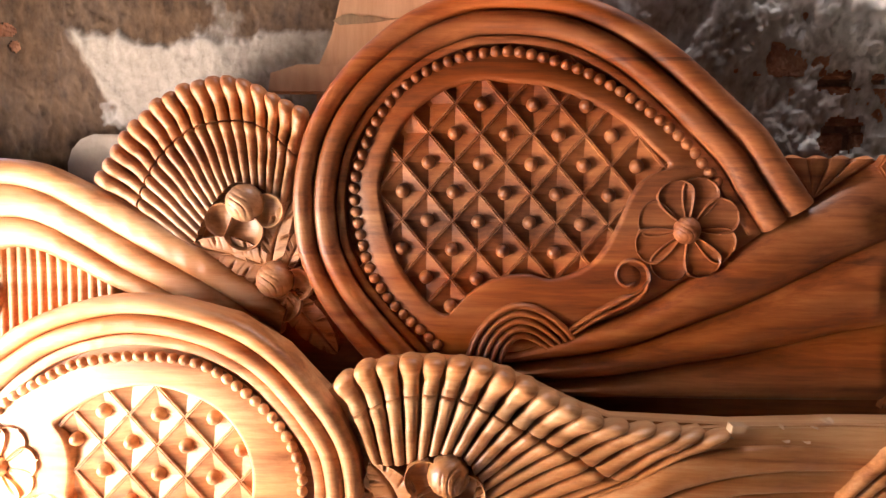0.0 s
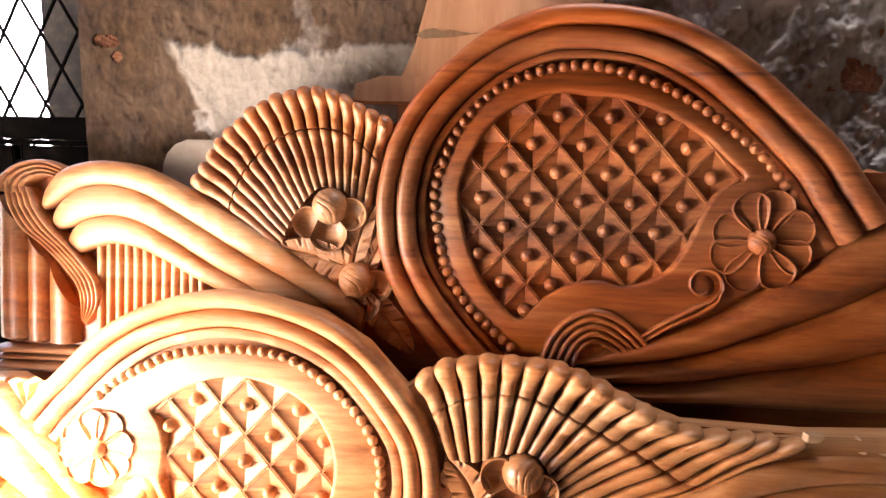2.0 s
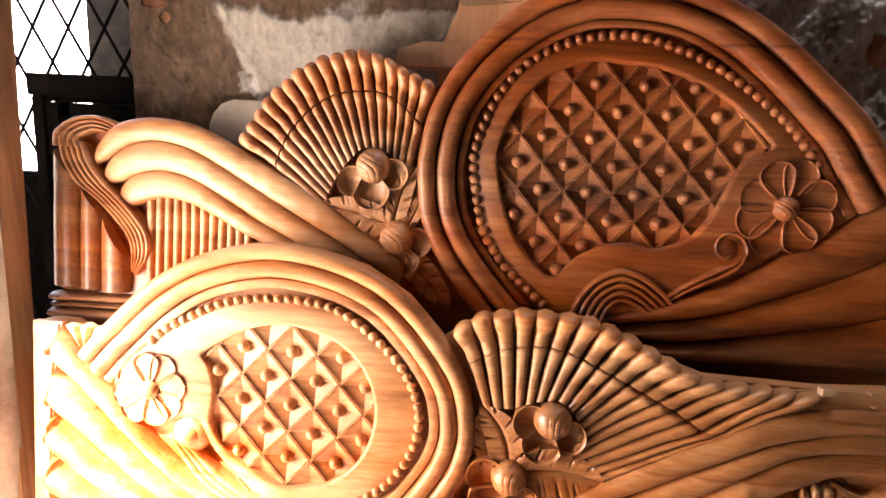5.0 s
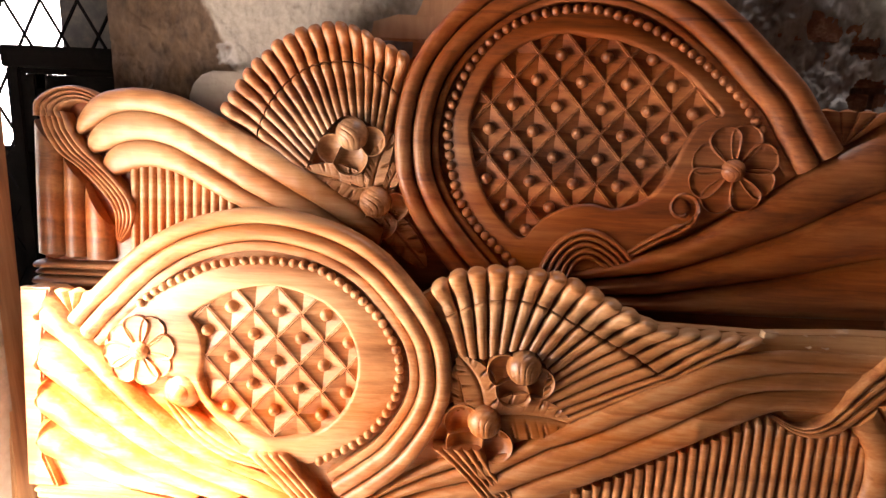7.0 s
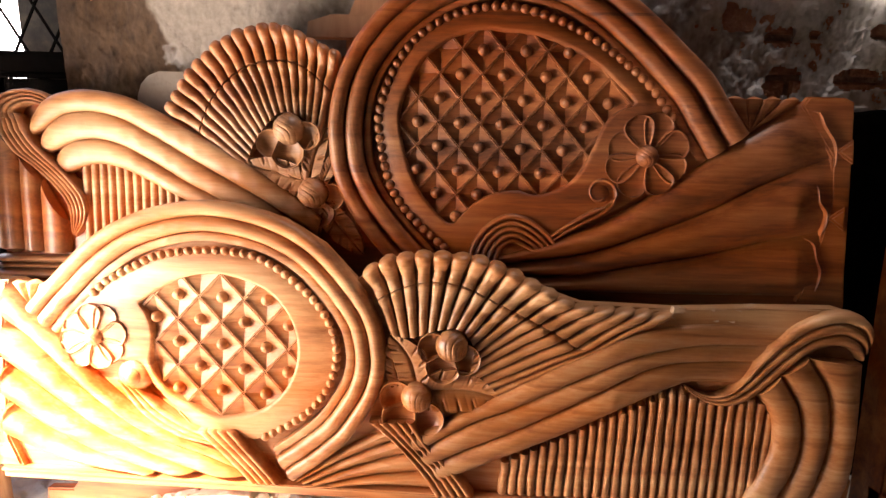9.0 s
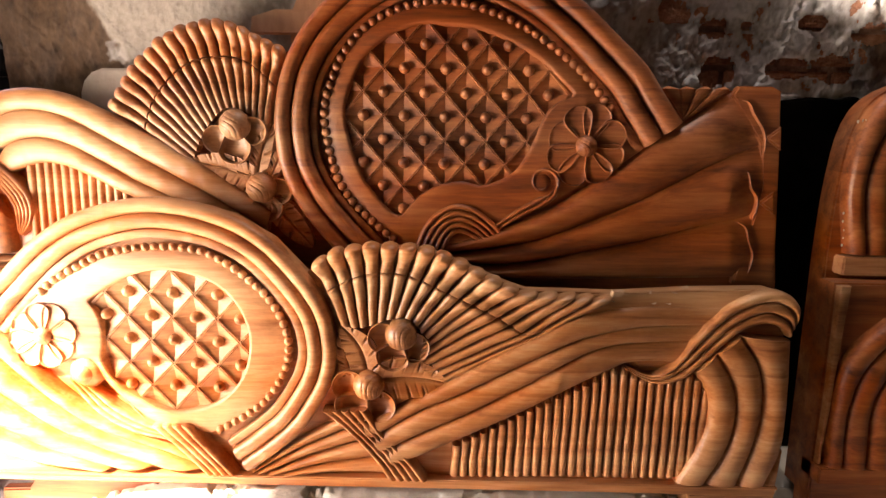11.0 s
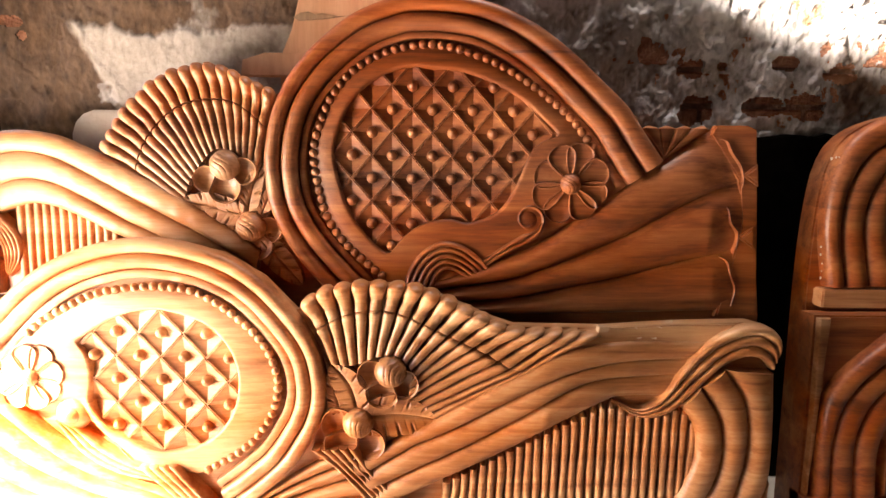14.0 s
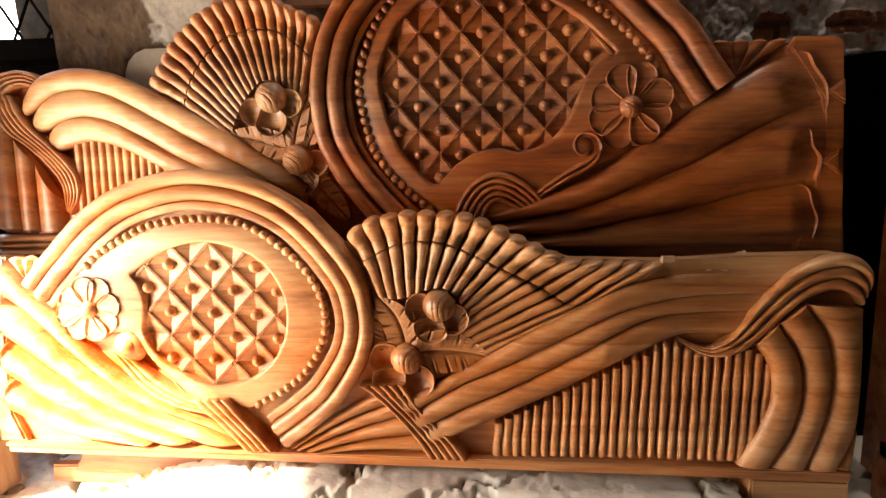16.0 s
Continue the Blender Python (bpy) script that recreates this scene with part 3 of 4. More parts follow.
# unseen walls added to close the room, dark to hold back bounced light
structure(box("wall_right", (2.4, -3.2, -0.05), (2.6, 0.4, 2.5), LOW_BOUNCE, bevel=0), "unseen dark side wall, added to close the room", "wall")
structure(box("wall_front", (-1.6, -3.4, -0.05), (2.6, -3.2, 2.5), LOW_BOUNCE, bevel=0), "unseen dark front wall, added to close the room", "wall")
# unseen left wall, lintel and pier, sized to limit the light that enters
structure(box("wall_left", (-1.2, -3.2, -0.05), (-1.05, -1.0, 2.5), PLASTER, bevel=0), "unseen plastered wall beside the doorway", "wall")
structure(box("wall_left_lintel", (-1.2, -1.0, 0.9), (-1.05, -0.172, 2.5), PLASTER, bevel=0), "unseen low lintel, added to cut the doorway's light", "wall")
structure(box("wall_left_pier", (-3.0, -0.17, -0.05), (-0.96, -0.1, 2.5), PLASTER, bevel=0), "unseen pier, added to shade the left wall and boards", "wall")
# unseen awning added to end the sun patch on footboard and floor
structure(box("awning", (-2.5, -3.4, 2.12), (-1.2, 0.0, 2.16), LOW_BOUNCE, bevel=0), "unseen slab, added to cut the sun off the upper boards", "awning")
# the unseen roof gets one assumed gap, through which the sun reaches the back wall, and an assumed slit at the eaves
bm = bmesh.new()
edges = []
for loop in ([(-1.2, -3.4), (2.6, -3.4), (2.6, 0.6), (-1.2, 0.6)], [(p.x, p.y) for p in ROOF_GAP], [(-0.02, 0.03), (0.7, 0.03), (0.7, 0.11), (-0.02, 0.11)]):
    vs = [bm.verts.new((x, y, 2.5)) for x, y in loop]
    edges += [bm.edges.new((vs[k], vs[(k + 1) % len(vs)])) for k in range(len(vs))]
bmesh.ops.triangle_fill(bm, use_beauty=True, edges=edges)
r = bmesh.ops.extrude_face_region(bm, geom=bm.faces[:])
for v in r["geom"]:
    if isinstance(v, bmesh.types.BMVert):
        v.co.z = 2.515
bmesh.ops.recalc_face_normals(bm, faces=bm.faces)
me = bpy.data.meshes.new("ceiling")
bm.to_mesh(me)
bm.free()
me.materials.append(LOW_BOUNCE)
structure(new("ceiling", me), "unseen dark ceiling, added with two assumed gaps for light", "ceiling")


def sheet(name, xs, ys, height, mat):
    """A ground sheet over the grid xs, ys."""
    nx, ny = len(xs), len(ys)
    verts = [(x, y, height(x, y)) for y in ys for x in xs]
    faces = [(j * nx + i, j * nx + i + 1, (j + 1) * nx + i + 1, (j + 1) * nx + i) for j in range(ny - 1) for i in range(nx - 1)]
    return new(name, mesh_of(name, verts, faces, mat, 70))


def crust(x, y):
    """Rough worn cement with a few cracks and pits."""
    if not (-1.6 < x < 1.6 and -0.9 < y < 0.4):
        return -0.012
    n3, n9 = noise.fractal((x * 7, y * 7, 3), 1.0, 2.0, 4), noise.fractal((x * 7, y * 7, 9), 1.0, 2.0, 4)
    d = noise.voronoi((x * 2.6 + 0.4 * n3 + 0.4, y * 2.6 + 0.4 * n9, 0))[0]
    gap = min(1, max(0, (d[1] - d[0]) / 0.05 + 0.45 * n9))
    lift = 0.006 * noise.noise((x * 3, y * 3, 5)) + 0.002 * math.floor(1.5 * noise.noise((x * 4 + n3, y * 4 + n9, 2))) / 1.5
    # the rubble ledge under the footboard
    ledge = np.interp(x, (-1.1, -0.95, -0.78, -0.7, -0.62, -0.53, -0.45, 0.548, 0.575, 1.6), (0, -0.04, -0.036, -0.015, 0.012, 0.035, 0.054, 0.054, 0.0, 0.0))
    rise = min(1, max(0, (y + 0.29 + 0.03 * noise.noise((x * 6, 2, 8))) / 0.12))
    lift += ledge * rise * rise * (3 - 2 * rise)
    pit = max(0, noise.noise((x * 26, y * 26, 6)) - 0.52) * 0.03
    return -0.022 * (1 - gap) + lift - pit + 0.0018 * noise.fractal((x * 26, y * 26, 0), 0.6, 2.1, 5) + 0.002 * noise.noise((x * 75, y * 40, 4))


gx = [-60, -25, -8, -3] + list(np.arange(-1.6, -1.0, 0.02)) + list(np.arange(-1.0, 0.9, 0.006)) + list(np.arange(0.9, 1.61, 0.02)) + [3, 8, 25, 60]
gy = [-60, -25, -8, -3] + list(np.arange(-0.9, -0.5, 0.02)) + list(np.arange(-0.5, 0.0, 0.006)) + list(np.arange(0.0, 0.41, 0.02)) + [3, 8, 25, 60]
structure(sheet("ground", gx, gy, crust, EARTH), "dusty broken cement floor with cracks", "floor")

# ---- headboard ----
head = board("headboard", "large carved reddish-brown teak headboard leaning on the wall")
B_OVAL = [(-0.1, -0.09), (-0.169, -0.015), (-0.217, 0.049), (-0.247, 0.114), (-0.257, 0.178), (-0.256, 0.234), (-0.24, 0.307), (-0.205, 0.375), (-0.151, 0.437), (-0.081, 0.49),
          (-0.003, 0.522), (0.049, 0.528), (0.118, 0.526), (0.195, 0.51), (0.273, 0.474), (0.343, 0.424), (0.404, 0.37), (0.457, 0.32), (0.493, 0.269), (0.530, 0.219)]
B_BEAD = [(-0.027, -0.02), (-0.063, 0.011), (-0.105, 0.051), (-0.137, 0.1), (-0.155, 0.167), (-0.162, 0.229), (-0.147, 0.286), (-0.125, 0.334), (-0.086, 0.382), (-0.034, 0.414),
          (0.022, 0.431), (0.077, 0.436), (0.133, 0.425), (0.193, 0.404), (0.253, 0.371), (0.305, 0.334), (0.349, 0.296), (0.376, 0.263), (0.401, 0.234)]
B_FIELD = [(-0.014, 0.029), (-0.051, 0.057), (-0.087, 0.105), (-0.11, 0.168), (-0.12, 0.23), (-0.107, 0.282), (-0.081, 0.33), (-0.038, 0.369), (0.023, 0.391), (0.079, 0.389), (0.134, 0.383),
           (0.195, 0.362), (0.247, 0.333), (0.29, 0.296), (0.319, 0.266), (0.288, 0.251), (0.264, 0.223), (0.245, 0.175), (0.221, 0.13), (0.187, 0.103), (0.144, 0.091), (0.109, 0.098), (0.065, 0.091), (0.021, 0.065)]
B_W1 = [(-0.872, 0.19), (-0.852, 0.218), (-0.826, 0.243), (-0.789, 0.259), (-0.738, 0.265), (-0.673, 0.256), (-0.608, 0.229), (-0.543, 0.197), (-0.457, 0.152), (-0.393, 0.115), (-0.329, 0.073), (-0.27, 0.03)]
B_W2 = [(-0.857, 0.163), (-0.842, 0.179), (-0.816, 0.198), (-0.782, 0.217), (-0.733, 0.223), (-0.673, 0.211), (-0.607, 0.179), (-0.531, 0.137), (-0.455, 0.096), (-0.391, 0.062), (-0.326, 0.022), (-0.28, -0.01)]
B_W3 = [(-0.826, 0.126), (-0.81, 0.141), (-0.777, 0.161), (-0.727, 0.17), (-0.672, 0.159), (-0.606, 0.127), (-0.541, 0.09), (-0.475, 0.058), (-0.41, 0.021), (-0.33, -0.03)]
B_W4 = [(-0.796, 0.084), (-0.782, 0.098), (-0.766, 0.109), (-0.749, 0.115), (-0.716, 0.121), (-0.671, 0.113), (-0.616, 0.09), (-0.572, 0.067), (-0.529, 0.049), (-0.474, 0.027), (-0.4, -0.02)]
B_IN = [(-0.422, 0.12), (-0.415, 0.146), (-0.404, 0.173), (-0.39, 0.195), (-0.372, 0.217), (-0.355, 0.231), (-0.333, 0.232), (-0.311, 0.224), (-0.289, 0.208), (-0.27, 0.2)]
B_MID = [(-0.515, 0.186), (-0.509, 0.21), (-0.492, 0.248), (-0.462, 0.285), (-0.428, 0.312), (-0.394, 0.325), (-0.35, 0.329), (-0.318, 0.324), (-0.286, 0.304), (-0.255, 0.275)]
B_TIPS = [(-0.588, 0.23), (-0.575, 0.254), (-0.559, 0.279), (-0.542, 0.305), (-0.522, 0.33), (-0.493, 0.353), (-0.462, 0.376), (-0.423, 0.392), (-0.385, 0.403), (-0.344, 0.398), (-0.317, 0.386), (-0.289, 0.373), (-0.262, 0.361), (-0.235, 0.345)]
B_P1 = [(0.0, -0.05), (0.1, -0.02), (0.204, 0.012), (0.308, 0.058), (0.462, 0.167), (0.629, 0.277)]
B_P2 = [(0.0, -0.06), (0.231, -0.027), (0.356, 0.016), (0.468, 0.065), (0.578, 0.125), (0.644, 0.157), (0.695, 0.177)]
B_P3 = [(0.0, -0.08), (0.221, -0.068), (0.359, -0.042), (0.473, -0.018), (0.586, 0.014), (0.66, 0.03), (0.703, 0.045)]
B_P4 = [(0.0, -0.1), (0.322, -0.098), (0.676, -0.088), (0.71, -0.082)]

slab("panel", [(-0.7, -0.585), (-0.7, -0.46), (-0.948, -0.46), (-0.948, 0.21), (-0.935, 0.24), (-0.905, 0.256), (-0.86, 0.256), (-0.82, 0.24), (-0.793, 0.252), (-0.738, 0.259), (-0.673, 0.25), (-0.608, 0.222), (-0.575, 0.215), (-0.553, 0.27),
               (-0.515, 0.325), (-0.455, 0.37), (-0.385, 0.392), (-0.315, 0.378), (-0.24, 0.34), (-0.2, 0.37), (-0.148, 0.432), (-0.079, 0.484), (-0.002, 0.515), (0.05, 0.521), (0.118, 0.519), (0.193, 0.503),
               (0.27, 0.467), (0.339, 0.418), (0.4, 0.364), (0.45, 0.314), (0.482, 0.281), (0.7, 0.281), (0.722, 0.27), (0.735, 0.1), (0.758, -0.1), (0.758, -0.58)], 0.012, 0.042, RED_TEAK, head)
roll = ("oval_roll", ROLL)
oval(head, B_OVAL, B_P1, [(0.034, 0.031, 0.034, 0.044), (0.034, 0.034, 0.034, 0.04), (0.018, 0.016, 0.016, 0.022)], [0.029, 0.026, 0.009], [roll, roll, ("oval_band", FLATTISH)])
bead_row(head, B_BEAD, 0.0183, 0.0092, 0.005)
lattice_field(head, B_FIELD, (0.073, 0.222), (0.0403, 0.045), (0.0397, -0.0455), 0.0085, B_BEAD + [(0.44, 0.2), (0.46, 0.165), (0.314, 0.075), (0.204, 0.018), (0.1, -0.015), (0.0, -0.045)], (0.09, 0.23), 0.008)
fan(head, BROWN_TEAK, B_IN, B_MID, B_TIPS, 17, 0.0115)
strips(head, "wave_moulding", [B_W1, B_W2, B_W3, B_W4], 0.019, SWELL, n=90, tip=(0.12, 0))
strips(head, "pleat", [B_P1, B_P2, B_P3, B_P4], 0.019, FOLD, n=90, fade=0.1, least=0.16)
strips(head, "crease", [[(0.25, -0.075), (0.36, -0.06), (0.5, -0.052), (0.66, -0.045)], [(0.25, -0.08), (0.36, -0.068), (0.5, -0.062), (0.66, -0.055)]], 0.0125, ROUND, steep=2.0, tip=(0.2, 0.2))
for i in range(12):
    x = -0.752 + i * 0.0172
    top = np.interp(x, [p[0] for p in B_W4], [p[1] for p in B_W4]) + 0.004
    c = np.array([(x + 0.001 * math.sin(i), top - 0.001), (x, (top - 0.06)), (x - 0.001, -0.08)])
    c = spline(c, 10)
    loft("upright_rib", c - (0.0075, 0), c + (0.0075, 0), 0.008, RIB, head, TEAK, rough=0.001)

# ---- footboard ----
foot = board("footboard", "carved golden-brown teak footboard standing on the floor before the headboard")
foot.matrix_world = BOARD @ pose(0, -0.088, 0)
F_OVAL = [(-0.856, -0.196), (-0.823, -0.152), (-0.769, -0.091), (-0.695, -0.019), (-0.614, 0.031), (-0.514, 0.06), (-0.425, 0.061), (-0.327, 0.037), (-0.248, -0.009), (-0.178, -0.085), (-0.14, -0.149),
          (-0.126, -0.226), (-0.136, -0.288), (-0.162, -0.341), (-0.2, -0.395), (-0.25, -0.44), (-0.3, -0.478)]
F_BEAD = [(-0.69, -0.12), (-0.664, -0.097), (-0.612, -0.068), (-0.562, -0.044), (-0.491, -0.031), (-0.422, -0.03), (-0.363, -0.042), (-0.302, -0.081), (-0.252, -0.13), (-0.224, -0.187), (-0.221, -0.241),
          (-0.238, -0.289), (-0.27, -0.333), (-0.309, -0.364), (-0.363, -0.395)]
F_FIELD = [(-0.595, -0.135), (-0.555, -0.107), (-0.51, -0.084), (-0.455, -0.074), (-0.402, -0.082), (-0.349, -0.105), (-0.313, -0.146), (-0.296, -0.197), (-0.301, -0.254), (-0.325, -0.301), (-0.365, -0.335),
           (-0.417, -0.352), (-0.462, -0.351), (-0.505, -0.332), (-0.543, -0.308), (-0.568, -0.277), (-0.579, -0.248), (-0.574, -0.214), (-0.574, -0.185), (-0.583, -0.157)]
F_TIPS = [(-0.177, -0.056), (-0.134, -0.028), (-0.098, -0.016), (-0.063, -0.014), (-0.026, -0.015), (0.006, -0.017), (0.04, -0.017), (0.075, -0.027), (0.113, -0.045), (0.156, -0.064), (0.194, -0.081),
          (0.237, -0.099), (0.285, -0.104), (0.328, -0.103), (0.371, -0.104), (0.411, -0.107)]
F_MID = [(-0.146, -0.109), (-0.101, -0.084), (-0.068, -0.073), (-0.026, -0.069), (0.017, -0.076), (0.06, -0.095), (0.093, -0.111), (0.147, -0.137), (0.191, -0.159), (0.235, -0.186), (0.283, -0.177)]
F_IN = [(-0.118, -0.176), (-0.08, -0.179), (-0.049, -0.169), (-0.025, -0.16), (0.007, -0.157), (0.029, -0.173), (0.04, -0.201), (0.035, -0.253), (0.085, -0.285)]
F_W0 = [(-0.08, -0.377), (-0.057, -0.364), (-0.012, -0.341), (0.042, -0.309), (0.096, -0.278), (0.149, -0.246), (0.202, -0.217), (0.255, -0.188), (0.307, -0.161), (0.373, -0.142), (0.448, -0.13)]
F_W1 = [(-0.06, -0.405), (-0.035, -0.388), (0.042, -0.341), (0.097, -0.316), (0.15, -0.289), (0.204, -0.26), (0.257, -0.233), (0.309, -0.207), (0.362, -0.188), (0.45, -0.17)]
F_W2 = [(-0.035, -0.432), (-0.01, -0.416), (0.043, -0.388), (0.097, -0.363), (0.152, -0.335), (0.205, -0.306), (0.259, -0.275), (0.311, -0.244), (0.363, -0.218), (0.406, -0.206), (0.462, -0.2)]
F_W3 = [(-0.015, -0.46), (0.012, -0.446), (0.032, -0.439), (0.098, -0.407), (0.208, -0.354), (0.316, -0.296), (0.417, -0.246), (0.455, -0.238)]
F_RIBTOP = [(0.098, -0.419), (0.208, -0.358), (0.316, -0.299), (0.417, -0.248), (0.468, -0.27), (0.528, -0.265), (0.559, -0.25), (0.583, -0.281)]
F_A1 = [(0.559, -0.253), (0.585, -0.293), (0.593, -0.351), (0.576, -0.411), (0.54, -0.482)]
F_A2 = [(0.596, -0.215), (0.634, -0.275), (0.646, -0.344), (0.634, -0.41), (0.599, -0.483)]
F_A3 = [(0.641, -0.18), (0.68, -0.239), (0.694, -0.314), (0.686, -0.397), (0.661, -0.484)]
F_A4 = [(0.735, -0.187), (0.741, -0.301), (0.74, -0.407), (0.715, -0.483)]
F_P1 = [(-0.862, -0.108), (-0.817, -0.161), (-0.764, -0.217), (-0.711, -0.274), (-0.657, -0.326), (-0.603, -0.366), (-0.493, -0.42), (-0.38, -0.47)]
F_P2 = [(-0.876, -0.188), (-0.82, -0.227), (-0.713, -0.325), (-0.603, -0.401), (-0.471, -0.446), (-0.39, -0.476)]
F_P3 = [(-0.88, -0.272), (-0.825, -0.311), (-0.715, -0.388), (-0.604, -0.442), (-0.5, -0.476)]
F_P4 = [(-0.882, -0.352), (-0.8, -0.405), (-0.7, -0.45), (-0.58, -0.48)]
F_P5 = [(-0.884, -0.43), (-0.8, -0.462), (-0.7, -0.48), (-0.62, -0.484)]

slab("panel", [(-0.918, -0.5), (-0.918, -0.109), (-0.866, -0.107), (-0.82, -0.13), (-0.765, -0.093), (-0.692, -0.024), (-0.612, 0.025), (-0.514, 0.053), (-0.426, 0.054), (-0.33, 0.031), (-0.253, -0.014), (-0.19, -0.08),
               (-0.134, -0.04), (-0.063, -0.025), (0.04, -0.028), (0.113, -0.056), (0.194, -0.092), (0.237, -0.106), (0.411, -0.108), (0.562, -0.098), (0.7, -0.094), (0.738, -0.105), (0.745, -0.15), (0.735, -0.19),
               (0.743, -0.35), (0.743, -0.5)], 0.012, 0.05, TEAK, foot)
oval(foot, F_OVAL, F_P1, [0.029, 0.029, (0.02, 0.02, 0.02)], [0.022, 0.02, 0.007], [roll, roll, ("oval_band", FLATTISH)])
bead_row(foot, F_BEAD, 0.0176, 0.0088, 0.005)
lattice_field(foot, F_FIELD, (-0.444, -0.213), (0.044, 0.0455), (0.0418, -0.0475), 0.0095, F_BEAD + [(-0.4, -0.4), (-0.484, -0.383), (-0.527, -0.352), (-0.565, -0.316), (-0.589, -0.285), (-0.62, -0.252), (-0.7, -0.262), (-0.76, -0.2), (-0.76, -0.16)], (-0.44, -0.21), 0.008)
fan(foot, TEAK, F_IN, F_MID, F_TIPS, 17, 0.016)
strips(foot, "wave_moulding", [c + [e] for c, e in zip([F_W0, F_W1, F_W2, F_W3], [(0.605, -0.128), (0.572, -0.163), (0.552, -0.195), (0.525, -0.238)])], 0.024, SOFT, n=90, fade=0.42, least=0.1)
strips(foot, "pleat", [F_P1, F_P2, F_P3, F_P4, F_P5], 0.02, FOLD)
strips(foot, "arch_moulding", [F_A1, F_A2, F_A3, F_A4], 0.024, n=30)
for i in range(28):
    x = 0.106 + i * 0.0178
    top = np.interp(x, [p[0] for p in F_RIBTOP], [p[1] for p in F_RIBTOP])
    c = spline([(x + 0.002 + 0.001 * math.sin(i * 1.7), top), (x + random.uniform(0, 0.002), top * 0.7 - 0.15), (x + random.uniform(-0.002, 0.001), top * 0.35 - 0.31), (x - 0.002, -0.486)], 22)
    k = 0.0076 + 0.0008 * np.sin(np.linspace(0, 9, 22) + i)[:, None] * np.array([[1, 0]])
    loft("upright_rib", c - k * [[1, 0]], c + k * [[1, 0]], 0.008, RIB, foot, TEAK, tip=(0.06, 0.03), rough=0.0015)
box("bottom_rail", (-0.9, -0.006, -0.512), (0.743, 0.045, -0.49), TEAK, foot)
# legs of the footboard
# the bracket's darker red wood stands in for shade under the rail
slab("foot_bracket", [(-0.868, -0.615), (-0.866, -0.576), (-0.808, -0.573), (-0.798, -0.56), (-0.797, -0.513), (-0.45, -0.513), (-0.5, -0.6), (-0.6, -0.615)], 0.062, 0.084, RED_TEAK, foot)
slab("foot_block", [(0.571, -0.585), (0.571, -0.512), (0.743, -0.512), (0.743, -0.585)], -0.004, 0.045, TEAK, foot)

# ---- headboard carving ----
flower(head, 0.349, 0.17, 0.079, 8, 0.42)
scroll(head, 0.267, 0.098, 0.037, 0.95, -0.25, 0.011, 0.0145)
part("boss", dome("boss", 0.022, 0.022, 0.009, RED_TEAK, 24, 6), head, m=pose(0.265, -0.004, 0.098))
cords(head, "stem", [(0.3, 0.1), (0.296, 0.072), (0.275, 0.052), (0.236, 0.034), (0.185, 0.001)], [(0.285, 0.078), (0.272, 0.07), (0.256, 0.067), (0.222, 0.046), (0.176, 0.013)], 2, 0.017, tip=(0.05, 0.0))
R0 = [(0.012, -0.06), (0.019, -0.03), (0.031, 0.002), (0.057, 0.034), (0.096, 0.053), (0.136, 0.045), (0.171, 0.02), (0.19, 0.0)]
R1 = [(0.075, -0.06), (0.08, -0.035), (0.086, -0.02), (0.095, -0.01), (0.105, -0.006), (0.118, -0.008), (0.13, -0.014), (0.14, -0.02)]
cords(head, "ring", R0, R1, 5, 0.022, tip=(0, 0))
part("boss", dome("boss", 0.03, 0.02, 0.012, RED_TEAK, 20, 6), head, m=pose(0.108, 0, -0.022))
bud(head, -0.336, 0.2, 0.03, 0.01, 0.5)
bowls(head, ((-0.372, 0.172, 0.027, 0.017), (-0.337, 0.157, 0.033, 0.019), (-0.3, 0.188, 0.027, 0.018)))
bud(head, -0.288, 0.079, 0.03, 0.01, 0.5)
bowls(head, ((-0.252, 0.072, 0.026, 0.017), (-0.276, 0.042, 0.031, 0.017)))
leaf(head, (-0.305, 0.1), (-0.432, 0.128), 0.062, 5, 0.013, -0.004)
leaf(head, (-0.3, 0.105), (-0.34, 0.05), 0.04, 3, 0.01)
leaf(head, (-0.296, 0.1), (-0.262, 0.205), 0.046, 3, 0.012, 0.006)
leaf(head, (-0.27, 0.1), (-0.238, 0.17), 0.03, 3, 0.01)
leaf(head, (-0.27, 0.05), (-0.19, -0.04), 0.06, 4, 0.006)
leaf(head, (-0.36, 0.12), (-0.35, 0.06), 0.05, 3, 0.008)
# the twisted end post
B_SO = [(-0.878, 0.214), (-0.862, 0.178), (-0.839, 0.149), (-0.8, 0.113), (-0.763, 0.073), (-0.748, 0.042), (-0.756, 0.002), (-0.786, -0.03)]
B_SI = [(-0.93, 0.222), (-0.922, 0.184), (-0.897, 0.143), (-0.853, 0.11), (-0.817, 0.076), (-0.792, 0.042), (-0.788, 0.006), (-0.793, -0.026)]
cords(head, "strand", B_SO, B_SI, 5, 0.027, tip=(0.0, 0.06))
cords(head, "curl", [(-0.938, 0.205), (-0.935, 0.232), (-0.906, 0.255), (-0.866, 0.264), (-0.83, 0.256), (-0.806, 0.24)], [(-0.88, 0.205), (-0.886, 0.215), (-0.88, 0.226), (-0.863, 0.234), (-0.845, 0.234), (-0.826, 0.228)], 4, 0.028, tip=(0, 0.12))
for x0, x1, z1, z2 in ((-0.949, -0.893, 0.2, 0.14), (-0.893, -0.852, 0.14, 0.085), (-0.852, -0.8, 0.085, 0.0)):
    a, b = spline([(x0, -0.068), (x0, 0.05), (x0 + 0.002, z1)], 24), spline([(x1, -0.066), (x1, 0.0), (x1 - 0.001, z2)], 24)
    loft("flute", a, b, 0.017, ROUND, head, SHADED_TEAK, tip=(0.05, 0), rough=0.001)
